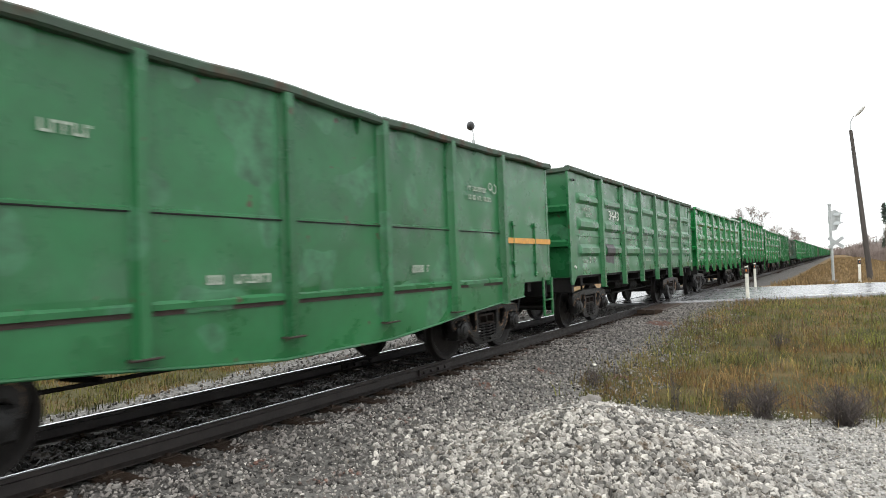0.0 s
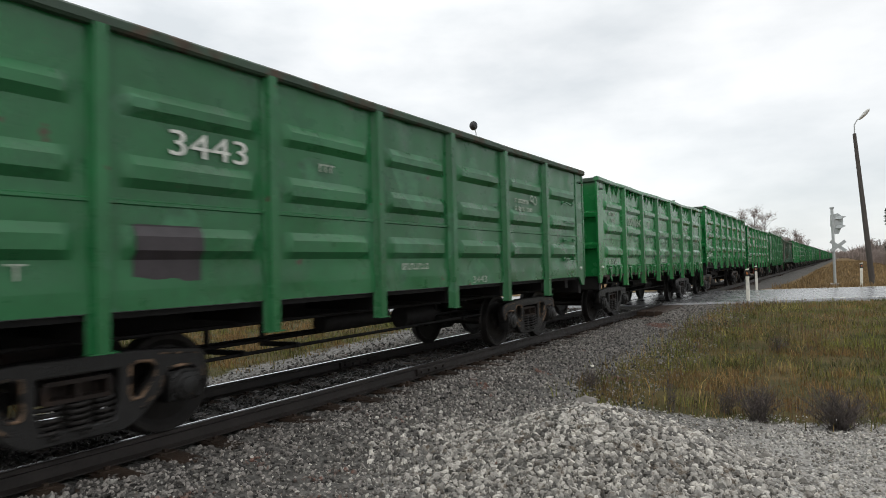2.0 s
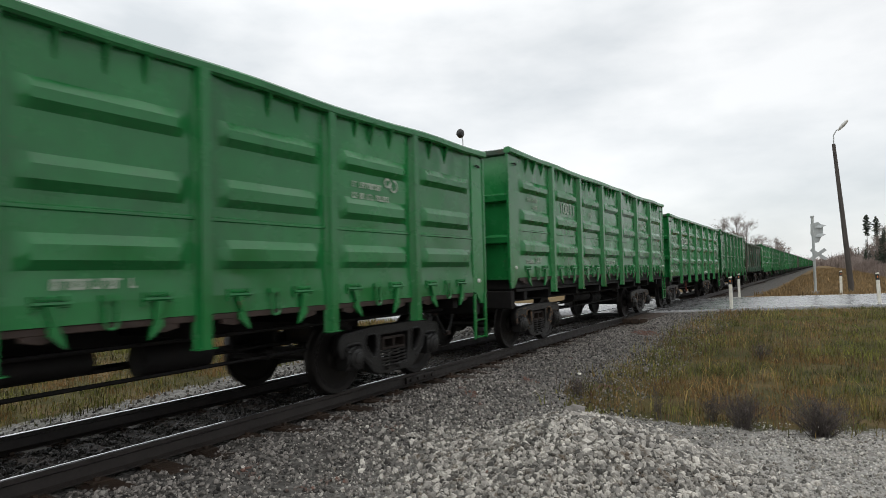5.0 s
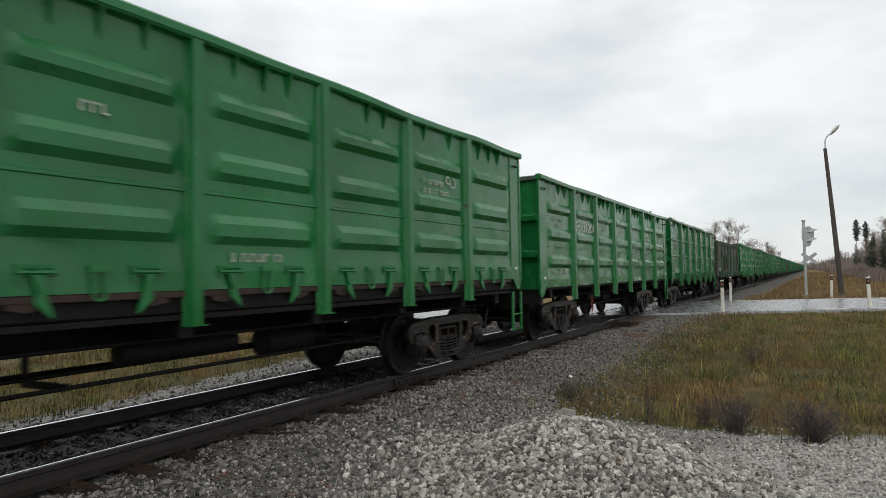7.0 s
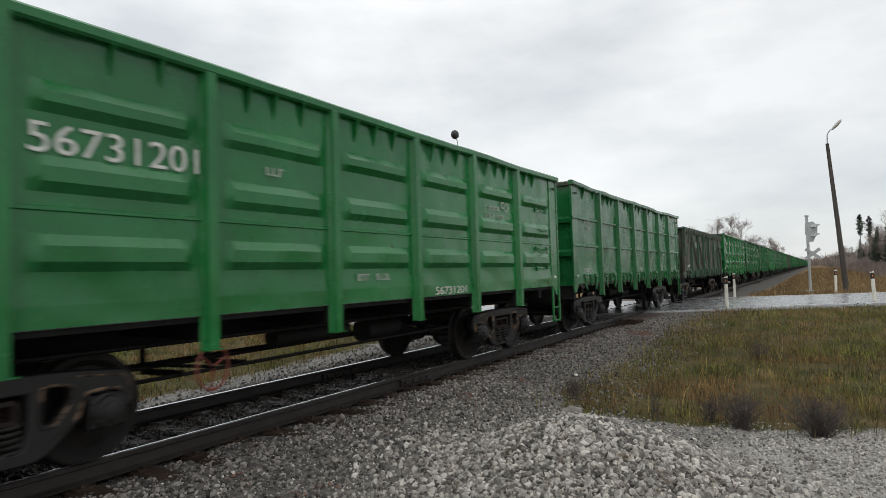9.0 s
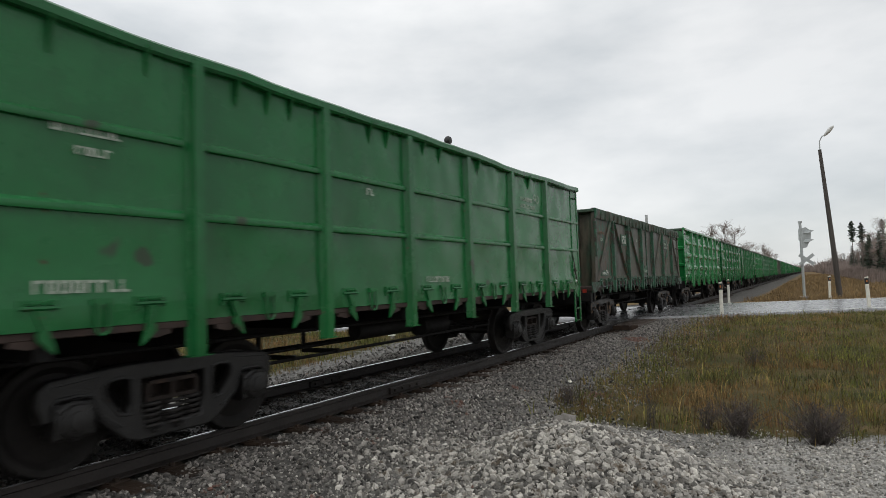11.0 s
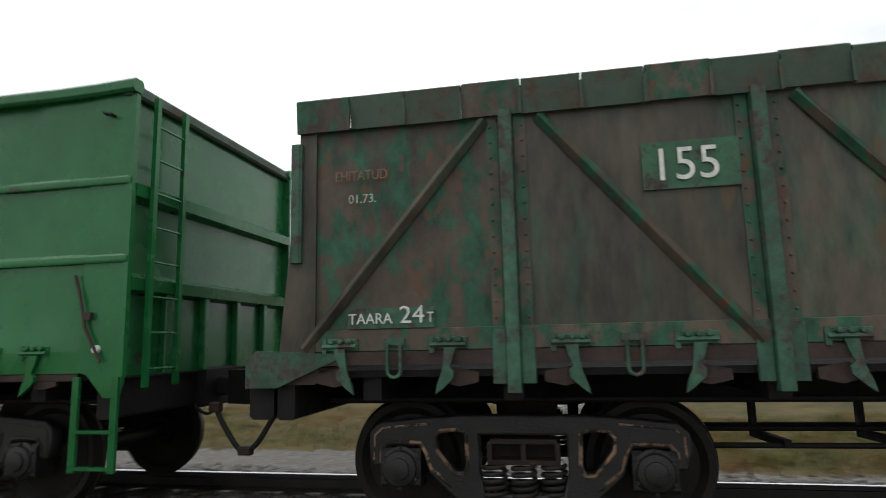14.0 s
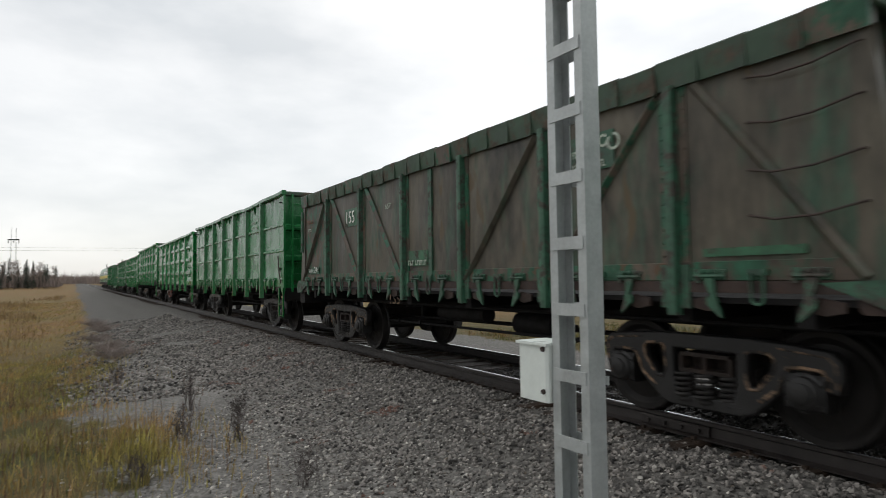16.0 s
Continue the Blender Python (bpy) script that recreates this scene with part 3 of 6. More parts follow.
def side_frame_mesh():
    half = [(1.145, 0.50), (1.175, 0.62), (1.165, 0.73), (1.10, 0.79), (0.80, 0.82), (0.45, 0.845)]
    low = [(0.36, 0.195), (0.47, 0.235), (0.70, 0.44), (0.745, 0.58), (0.78, 0.645), (1.04, 0.645), (1.085, 0.60), (1.09, 0.50)]
    outer = [(-p, q) for p, q in half] + [(p, q) for p, q in half[::-1]]
    outer += [(p, q) for p, q in low[::-1]] + [(-p, q) for p, q in low]
    rings = [outer]
    window = [(0.425, 0.735), (0.50, 0.755), (0.62, 0.745), (0.665, 0.70), (0.655, 0.61), (0.52, 0.44), (0.445, 0.43), (0.415, 0.50)]
    rings += [window, [(-p, q) for p, q in window]]
    rings.append([(-0.34, 0.735), (0.34, 0.735), (0.34, 0.45), (0.30, 0.275), (-0.30, 0.275), (-0.34, 0.45)])
    cu = bpy.data.curves.new("side_frame", "CURVE")
    cu.dimensions, cu.fill_mode = "2D", "BOTH"
    cu.extrude, cu.bevel_depth, cu.bevel_resolution = 0.045, 0.016, 1
    for ring in rings:
        sp = cu.splines.new("POLY")
        sp.points.add(len(ring) - 1)
        sp.use_cyclic_u = True
        for p, (a, b) in zip(sp.points, ring):
            p.co = (a, b, 0, 1)
    me = to_mesh(new("side_frame", cu), "side_frame", FRAME_STEEL)
    me.transform(Matrix(((0, 0, 1, 0), (1, 0, 0, 0), (0, 1, 0, 0), (0, 0, 0, 1))))
    return me


def rim_meshes(e):
    """Raised edges of a side frame: round a window, over an axle box, along the horn."""
    window = [(0.425, 0.735), (0.50, 0.757), (0.62, 0.747), (0.667, 0.70), (0.657, 0.61), (0.52, 0.437), (0.445, 0.427), (0.413, 0.50), (0.425, 0.735)]
    arch = [(0.53, 0.34), (0.70, 0.47), (0.735, 0.58), (0.78, 0.655), (0.90, 0.665), (1.04, 0.655), (1.085, 0.60), (1.09, 0.51)]
    horn = [(0.70, 0.80), (1.08, 0.765), (1.14, 0.71), (1.15, 0.53)]
    return [(n, Shape().tube([(0.058, e * p, q) for p, q in line], r, 6).mesh(n)) for n, line, r in (("window_rim", window, 0.016), ("arch_rim", arch, 0.017), ("horn_rim", horn, 0.010))]


def axle_box_mesh():
    s = Shape()
    s.box(-0.11, 0.085, -0.155, 0.155, -0.15, 0.14, 0.03)
    s.lathe([(0.158, 0.05), (0.158, 0.085), (0.135, 0.10), (0.125, 0.125), (0.082, 0.135), (0.078, 0.15), (0.05, 0.158), (0.0, 0.158)], (0, 0, 0), 24)
    for k in range(6):
        a = k * math.pi / 3 + 0.5
        s.lathe([(0.0, 0.11), (0.014, 0.11), (0.014, 0.09)], (0, 0.143 * math.cos(a), 0.143 * math.sin(a)), 6)
    return s.mesh("axle_box")


def bolster_mesh():
    s = Shape()
    s.box(-0.93, 0.93, -0.20, 0.20, 0.52, 0.78, 0.03)
    for e in (-1, 1):
        a, b = sorted((e * 0.90, e * 1.10))
        for y0, y1, z0, z1 in ((-0.27, 0.27, 0.50, 0.535), (-0.27, -0.235, 0.53, 0.66), (0.235, 0.27, 0.53, 0.66), (-0.018, 0.018, 0.53, 0.66), (-0.25, 0.25, 0.65, 0.685)):
            s.box(a, b, y0, y1, z0, z1)
        s.box(min(e * 0.88, e * 0.95), max(e * 0.88, e * 0.95), -0.25, 0.25, 0.52, 0.66)
    s.lathe([(0.22, -0.05), (0.22, 0.05)], (0, 0, 0.8), 12)
    s.box(-0.24, 0.24, -0.24, 0.24, 0.76, 0.87, 0.03)
    return s.mesh("bolster")


def brake_mesh():
    s = Shape()
    for e in (-1, 1):
        s.tube([(-0.75, e * 0.42, 0.42), (0.75, e * 0.42, 0.42)], 0.03, 6)
        for x in (-0.8, 0.8):
            s.box(x - 0.04, x + 0.04, e * 0.42 - 0.03, e * 0.42 + 0.03, 0.32, 0.62)
    s.tube([(0.1, -0.9, 0.62), (0.1, 0.9, 0.62)], 0.02, 6)
    return s.mesh("brake_rigging")


M_WHEEL, M_SPRING, M_SIDE, M_BOX, M_BOLSTER, M_BRAKE, M_FLANGE = wheelset_mesh(), spring_mesh(), side_frame_mesh(), axle_box_mesh(), bolster_mesh(), brake_mesh(), [r for e in (-1, 1) for r in rim_meshes(e)]
WHEELSETS = []


def copied(me, mat, cache={}):
    """The same mesh in another paint."""
    key = (me.name, mat.name)
    if key not in cache:
        cache[key] = me.copy()
        cache[key].materials.clear()
        cache[key].materials.append(mat)
    return cache[key]


def bogie(car, y, detail=True, spin=True, scraped=True):
    b = part("bogie", M_BOLSTER, BOLSTER, car, "rust-brown bolster between cast side frames", pose(0, y, 0))
    for e in (-1, 1):
        part("side_frame", M_SIDE, FRAME_STEEL, b, "dark cast steel frame with rusty window edges", pose(e * 1.06, 0, 0))
        if detail:
            for rim_name, rim_me in M_FLANGE if e > 0 else ():
                edge_mat = TAN_EDGE if scraped else FRAME_STEEL
                part(rim_name, copied(rim_me, edge_mat), edge_mat, b, "scraped rusty tan edge" if scraped else "", pose(1.06, 0, 0))
            for u, x in ((-0.22, 1.09), (0.0, 1.10), (0.22, 1.05)):
                part("spring", M_SPRING, COIL, b, m=pose(e * (x - 0.02), u, 0, 0, 0, 40 * u))
        for u in (-0.925, 0.925):
            part("axle_box", M_BOX, FRAME_STEEL, b, m=pose(e * 1.08, u, 0.4785, 0, 0, 0 if e > 0 else 180))
    if detail:
        part("brake_rigging", M_BRAKE, DARK, b)
    for u in (-0.925, 0.925):
        w = part("wheelset", M_WHEEL, WHEEL, b, "worn dark steel wheels on an axle", pose(0, u, 0.4785))
        if spin:
            WHEELSETS.append((w, u))
    return b


# pressed side panels -------------------------------------------------
POST_Y = [-4.35, -2.61, -0.87, 0.87, 2.61, 4.35]
RIBS = [(2.85, 3.10), (2.25, 2.53), (1.65, 1.935)]
RIB_LOW, RIB_TOP, RIB_DEEP = 0.078, 0.088, 0.056  # lower and upper slope, depth


def ramp_in(v, a, b, w):
    return max(0.0, min((v - a) / w, (b - v) / w, 1.0))


def rib_at(z, a, b):
    return max(0.0, min((z - a) / RIB_LOW, (b - z) / RIB_TOP, 1.0))


def panel_mesh(seed, kind, width=1.62, dent=0.010, bottom=1.23):
    """A pressed steel side sheet; u runs along the wagon, the outside faces +x."""
    hw = width / 2
    us = sorted(set([-hw, hw] + [round(-hw + width * i / 14, 3) for i in range(15)] + [-hw + 0.11, -hw + 0.21, hw - 0.11, hw - 0.21]))
    zs = [bottom, bottom + 0.02, 1.395, 1.405, 1.425, 1.44, 2.105, 2.115, 2.14, 2.15, 3.2, 3.3, 3.4, 3.545]
    if kind == "pressed":
        for a, b in RIBS:
            zs += [a, a + RIB_LOW, b - RIB_TOP, b, a - 0.012, b + 0.012]
    if kind != "pressed":
        zs += [1.8, 2.3, 2.45, 2.9, 3.05]
    zs = sorted(set(zs + [1.3, 1.55, 2.0, 2.7]))
    v, f = [], []

    def h(u, z):
        q = 0.0
        if kind == "pressed":
            for a, b in RIBS:
                q = max(q, RIB_DEEP * min(rib_at(z, a, b), ramp_in(u, -hw + 0.11, hw - 0.11, 0.10)))
        edge = 1 - (abs(u) / hw) ** 4
        q += dent * edge * (noise.noise((u * 1.6 + seed * 7.1, z * 1.9, seed)) + 0.45 * noise.noise((u * 4 + seed, z * 4, seed * 3.0)))
        q += dent * 1.6 * edge * smooth(2.9, 3.3, z) * noise.noise((u * 3.1, seed * 5.0, 1.0))
        if z < 1.41:
            q += 0.014
        elif 1.42 < z < 1.445:
            q += 0.012
        if kind != "plain" and 2.11 < z < 2.145:
            q += 0.012
        return q

    for z in zs:
        for u in us:
            v.append((h(u, z), u, z))
    n, m = len(us), len(zs)
    f = [(j * n + i, j * n + i + 1, (j + 1) * n + i + 1, (j + 1) * n + i) for j in range(m - 1) for i in range(n - 1)]
    k = len(v)
    v += [(-0.02, -hw, bottom), (-0.02, hw, bottom), (-0.02, hw, 3.545), (-0.02, -hw, 3.545)]
    f.append((k, k + 3, k + 2, k + 1))
    f.append(tuple([k, k + 1] + list(range(n - 1, -1, -1))))
    me = bpy.data.meshes.new("side_panel")
    me.from_pydata(v, [], f)
    me.update()
    me.shade_smooth()
    me.set_sharp_from_angle(angle=radians(24))
    return me


def post_mesh(low=0.92, high=3.545, w=0.075, d=0.085):
    s = Shape()
    ring = [(-0.01, -w - 0.02), (0.012, -w), (d, -w * 0.72), (d, w * 0.72), (0.012, w), (-0.01, w + 0.02)]
    s.prism(ring, "z", low, high)
    s.box(-0.012, d + 0.01, -w - 0.03, w + 0.03, low - 0.012, low)
    return s.mesh("post")


def corner_mesh(sign):
    """Wide end plate of the side, with its pointed lower gusset."""
    ring = [(6.05, 1.235), (6.05, 3.545), (6.46, 3.545), (6.46, 1.16), (6.42, 1.04), (6.30, 1.04), (6.13, 1.22)]
    s = Shape().prism([(sign * p, q) for p, q in ring], "x", -0.02, 0.016)
    s.box(-0.02, 0.03, min(sign * 6.43, sign * 6.475), max(sign * 6.43, sign * 6.475), 1.2, 3.50)
    return s.mesh("corner_plate")


def rim_mesh(half, seed, sag=0.015, z=3.575):
    s, ys = Shape(), [-half + 2 * half * i / 34 for i in range(35)]
    ring = chamfer(-0.075, 0.055, -0.055, 0.055, 0.022)
    v, f, n = [], [], len(ring)
    for y in ys:
        e = 1 - (abs(y) / half) ** 6
        dz = sag * e * (1.3 * noise.noise((y * 0.55, seed, 0)) + 0.25 * noise.noise((y * 1.9, seed, 5))) - sag * 0.8 * e
        dx = sag * 1.5 * e * noise.noise((y * 0.7, seed, 9))
        v += [(p + dx, y, q + dz + z) for p, q in ring]
    for i in range(len(ys) - 1):
        f += [(i * n + j, (i + 1) * n + j, (i + 1) * n + (j + 1) % n, i * n + (j + 1) % n) for j in range(n)]
    f += [tuple(range(n)), tuple(range(len(v) - 1, len(v) - n - 1, -1))]
    return s.add(v, f).mesh("rim")


def end_wall(car, s, paint, y=6.38, dz=0.0, detail=2, lift=0.0):
    """End wall with its two pressed beams, rim and lower stiffeners."""
    at = pose(0, s * y, dz, 0, 0, 0 if s > 0 else 180)
    wall = part("end_wall", copied(M_END, paint), paint, car, m=at)
    for z in (2.71, 1.94):
        part("end_beam", copied(M_BEAM, paint), paint, wall, m=pose(0, 0, z))
    part("end_rim", M_END_RIM, RIM, wall)
    if detail:
        for i in range(4):
            part("stiffener", copied(M_STIFF, paint), paint, wall, m=pose(-0.9 + i * 0.6, 0, 0))


def floor_mesh(half=6.4):
    s = Shape()
    s.box(-1.42, 1.42, -half + 0.3, half - 0.3, 1.17, 1.22)
    return s.mesh("floor")


def sill_mesh(half=6.4):
    return Shape().box(-0.22, 0.22, -half, half, 0.86, 1.16, 0.02).mesh("centre_sill")


M_CROSS = Shape().box(-1.38, 1.38, -0.07, 0.07, 1.0, 1.17, 0.01).mesh("cross_member")
M_HEADSTOCK = Shape().box(-1.42, 1.42, -0.07, 0.07, 0.86, 1.20, 0.02).mesh("headstock")
M_TANK = Shape().tube([(0, -0.68, 0), (0, -0.62, 0), (0, 0.62, 0), (0, 0.68, 0)], 0.12, 14).mesh("air_tank")
M_CYL = Shape().tube([(0, -0.4, 0), (0, 0.4, 0)], 0.17, 14).tube([(0, 0.4, 0), (0, 0.75, 0)], 0.04, 8).mesh("brake_cylinder")
M_ROD = Shape().tube([(0, -3.2, 0), (0, 3.2, 0.03)], 0.021, 6).mesh("brake_rod")
M_LEVER = Shape().box(0.0, 0.6, -0.025, 0.025, -0.03, 0.03).box(0.0, 0.05, -0.025, 0.025, -0.03, 0.3).mesh("brake_lever")
M_PIPE = Shape().tube([(0, -5.9, 0), (0, 5.9, 0)], 0.022, 6).mesh("air_pipe")


def underframe(car, half=6.4, detail=2):
    base = part("underframe", floor_mesh(half), DARK, car, "grimy black steel underframe with brake gear")
    part("centre_sill", sill_mesh(half), DARK, base)
    if not detail:
        return
    for y in POST_Y + [-half + 0.8, half - 0.8]:
        part("cross_member", M_CROSS, DARK, base, m=pose(0, y, 0))
    for s in (-1, 1):
        part("headstock", M_HEADSTOCK, DARK, base, m=pose(0, s * (half - 0.13), 0))
    part("air_tank", M_TANK, DARK, base, m=pose(0.62, -0.4, 0.83))
    part("brake_cylinder", M_CYL, DARK, base, m=pose(0.45, 1.25, 0.74))
    for x, z in ((0.3, 0.66), (0.75, 0.60), (-0.4, 0.60)):
        part("brake_rod", M_ROD, DARK, base, m=pose(x, 0, z))
    for y in (-1.7, 2.2, -2.5, 2.9):
        part("brake_lever", M_LEVER, DARK, base, m=pose(0.2, y, 0.62, 0, 0, 8))
    part("air_pipe", M_PIPE, DARK, base, m=pose(0.95, 0, 0.96))


def coupler_mesh():
    s = Shape()
    s.box(-0.11, 0.11, 5.9, 6.72, 0.94, 1.12, 0.02)
    ring = [(-0.20, 6.70), (0.17, 6.62), (0.25, 6.86), (0.12, 6.98), (-0.05, 6.94), (-0.12, 7.06), (-0.24, 7.02)]
    s.prism(ring, "z", 0.86, 1.19)
    s.box(-0.30, 0.30, 6.36, 6.46, 0.84, 1.22, 0.02)
    return s.mesh("coupler")


def eased(points, steps=6):
    """A smooth run of points through the given ones."""
    pts, out = [Vector(p) for p in points], []
    for i in range(len(pts) - 1):
        p0, p1, p2, p3 = pts[max(i - 1, 0)], pts[i], pts[i + 1], pts[min(i + 2, len(pts) - 1)]
        for j in range(steps):
            t = j / steps
            out.append(0.5 * (2 * p1 + (p2 - p0) * t + (2 * p0 - 5 * p1 + 4 * p2 - p3) * t * t + (3 * p1 - p0 - 3 * p2 + p3) * t ** 3))
    return out + [pts[-1]]


def hose_mesh():
    return Shape().tube(eased([(0.34, 6.60, 0.84), (0.36, 6.70, 0.68), (0.38, 6.86, 0.48), (0.38, 6.95, 0.45), (0.37, 7.06, 0.52), (0.35, 7.20, 0.74), (0.33, 7.30, 0.86)]), 0.027, 8).mesh("brake_hose")


def hose_pipe_mesh():
    s = Shape()
    s.tube(eased([(0.30, 6.28, 0.98), (0.30, 6.36, 0.84), (0.32, 6.50, 0.78), (0.34, 6.60, 0.84)]), 0.016, 7)
    s.tube(eased([(0.33, 7.30, 0.86), (0.30, 7.42, 0.80), (0.28, 7.55, 0.84), (0.28, 7.62, 0.96)]), 0.016, 7)
    return s.mesh("hose_pipe")


def hose_clamp_mesh():
    s = Shape().box(0.34, 0.43, 6.89, 7.01, 0.41, 0.49, 0.015)
    for y, z in ((6.60, 0.84), (7.30, 0.86)):
        s.box(0.30, 0.38, y - 0.05, y + 0.05, z - 0.045, z + 0.05, 0.012)
    return s.mesh("hose_clamp")


def ladder_mesh():
    s = Shape()
    for y in (6.06, 6.42):
        s.box(0.0, 0.03, y - 0.03, y + 0.03, 0.46, 1.2)
    for z in (0.48, 0.76):
        s.box(-0.005, 0.035, 6.06, 6.42, z, z + 0.025)
    return s.mesh("step_ladder")


def latch_mesh(way=1):
    """Hinge strap with three knobs, and the curved catch that hangs from it; way: to which side its tip bends."""
    s = Shape()
    s.box(0.0, 0.014, -0.15, 0.13, 1.365, 1.455, 0.006)
    s.box(0.0, 0.024, -0.15, -0.11, 1.34, 1.46, 0.006)
    s.tube([(0.022, -0.14, 1.40), (0.022, 0.12, 1.40)], 0.020, 6)
    for y in (-0.07, 0.0, 0.07):
        s.lathe([(0.0, 0.05), (0.018, 0.048), (0.024, 0.03), (0.024, 0.012)], (0, y, 1.435), 8)
    catch = [(-0.05, 1.38), (0.035, 1.38), (0.045, 1.27), (0.055, 1.21), (0.09, 1.12), (0.105, 1.05), (0.05, 1.09), (-0.025, 1.16), (-0.03, 1.21), (0.0, 1.24), (-0.03, 1.31)]
    s.prism([(way * p, q) for p, q in catch], "x", 0.012, 0.042)
    return s.mesh("hatch_latch")


def lever_mesh(way=1):
    """Locking lever under the hatch, behind the catch."""
    ring = [(-0.20, 1.20), (-0.02, 1.235), (0.03, 1.20), (0.02, 1.12), (-0.06, 1.10), (-0.20, 1.13)]
    return Shape().prism([(way * p, q) for p, q in ring], "x", -0.03, 0.004).mesh("latch_lever")


def loop_mesh():
    path = [(0.03, -0.05, 1.42), (0.03, -0.05, 1.22)] + [(0.03, 0.05 * -math.cos(a * math.pi / 6), 1.22 - 0.05 * math.sin(a * math.pi / 6)) for a in range(1, 6)] + [(0.03, 0.05, 1.22), (0.03, 0.05, 1.42)]
    s = Shape().tube(path, 0.013, 6)
    s.box(0.0, 0.03, -0.08, 0.08, 1.40, 1.45)
    return s.mesh("hatch_loop")


def gusset_mesh():
    return Shape().prism([(0.0, 3.50), (0.085, 3.53), (0.018, 3.31), (0.0, 3.25)], "y", -0.012, 0.012).mesh("gusset")


def grip_mesh():
    s = Shape().tube([(0.0, -0.28, 0), (0.07, -0.28, 0), (0.07, -0.1, -0.03), (0.07, 0.1, -0.03), (0.07, 0.28, 0), (0.0, 0.28, 0)], 0.009, 6)
    for y in (-0.28, 0.28):
        s.box(0, 0.02, y - 0.035, y + 0.035, -0.04, 0.04)
    return s.mesh("grip_rail")


PANELS = {k: [panel_mesh(i + 1, k, dent=d) for i in range(4)] for k, d in (("pressed", 0.018), ("plain", 0.028))}
END_PANELS = {k: [panel_mesh(i + 11, k, width=1.64, dent=d) for i in range(3)] for k, d in (("pressed", 0.016), ("plain", 0.024))}
M_POST, M_CORNER, M_END, M_COUPLER = post_mesh(), {s: corner_mesh(s) for s in (-1, 1)}, Shape().box(-1.46, 1.46, -0.03, 0.0, 1.20, 3.54).mesh("end_wall"), coupler_mesh()
M_HOSE_PIPE, M_HOSE_CLAMP = hose_pipe_mesh(), hose_clamp_mesh()
M_LATCH_BACK, M_LEVER_HATCH = latch_mesh(-1), {1: lever_mesh(1), -1: lever_mesh(-1)}
M_HOSE, M_LADDER, M_LATCH, M_LOOP, M_GUSSET, M_GRIP = hose_mesh(), ladder_mesh(), latch_mesh(), loop_mesh(), gusset_mesh(), grip_mesh()
M_BEAM = Shape().prism([(0.0, -0.09), (0.10, -0.06), (0.11, 0.04), (0.0, 0.09)], "x", -1.44, 1.44).mesh("end_beam")
M_END_RIM = Shape().box(-1.50, 1.50, -0.04, 0.07, 3.50, 3.61, 0.02).mesh("end_rim")
M_STIFF = Shape().box(-0.04, 0.04, 0.0, 0.07, 1.2, 1.9, 0.01).mesh("stiffener")
RIMS = [rim_mesh(6.48, i, s) for i, s in enumerate((0.008, 0.034, 0.022, 0.012, 0.048))]
M_BELT = Shape().prism([(0.0, -0.045), (0.036, -0.04), (0.042, -0.018), (0.036, 0.012), (0.0, 0.042)], "y", -0.80, 0.80).mesh("side_belt")
M_BELT_END = Shape().prism([(0.0, -0.045), (0.036, -0.04), (0.042, -0.018), (0.036, 0.012), (0.0, 0.042)], "y", -0.76, 1.22).mesh("side_belt")
M_EDGE = Shape().box(-0.04, 0.008, -0.80, 0.80, 1.165, 1.228, 0.008).mesh("hatch_edge")
CARS = []
SIDE = 1.462  # panels' distance from the wagon's middle


def hose(car, dy=0.0):
    h = part("brake_hose", M_HOSE, RUBBER, car, "drooping black rubber hose", m=pose(0, dy, 0))
    part("hose_pipe", M_HOSE_PIPE, DARK, h)
    part("hose_clamp", M_HOSE_CLAMP, RUSTY, h, "rusty cast hose clamp")


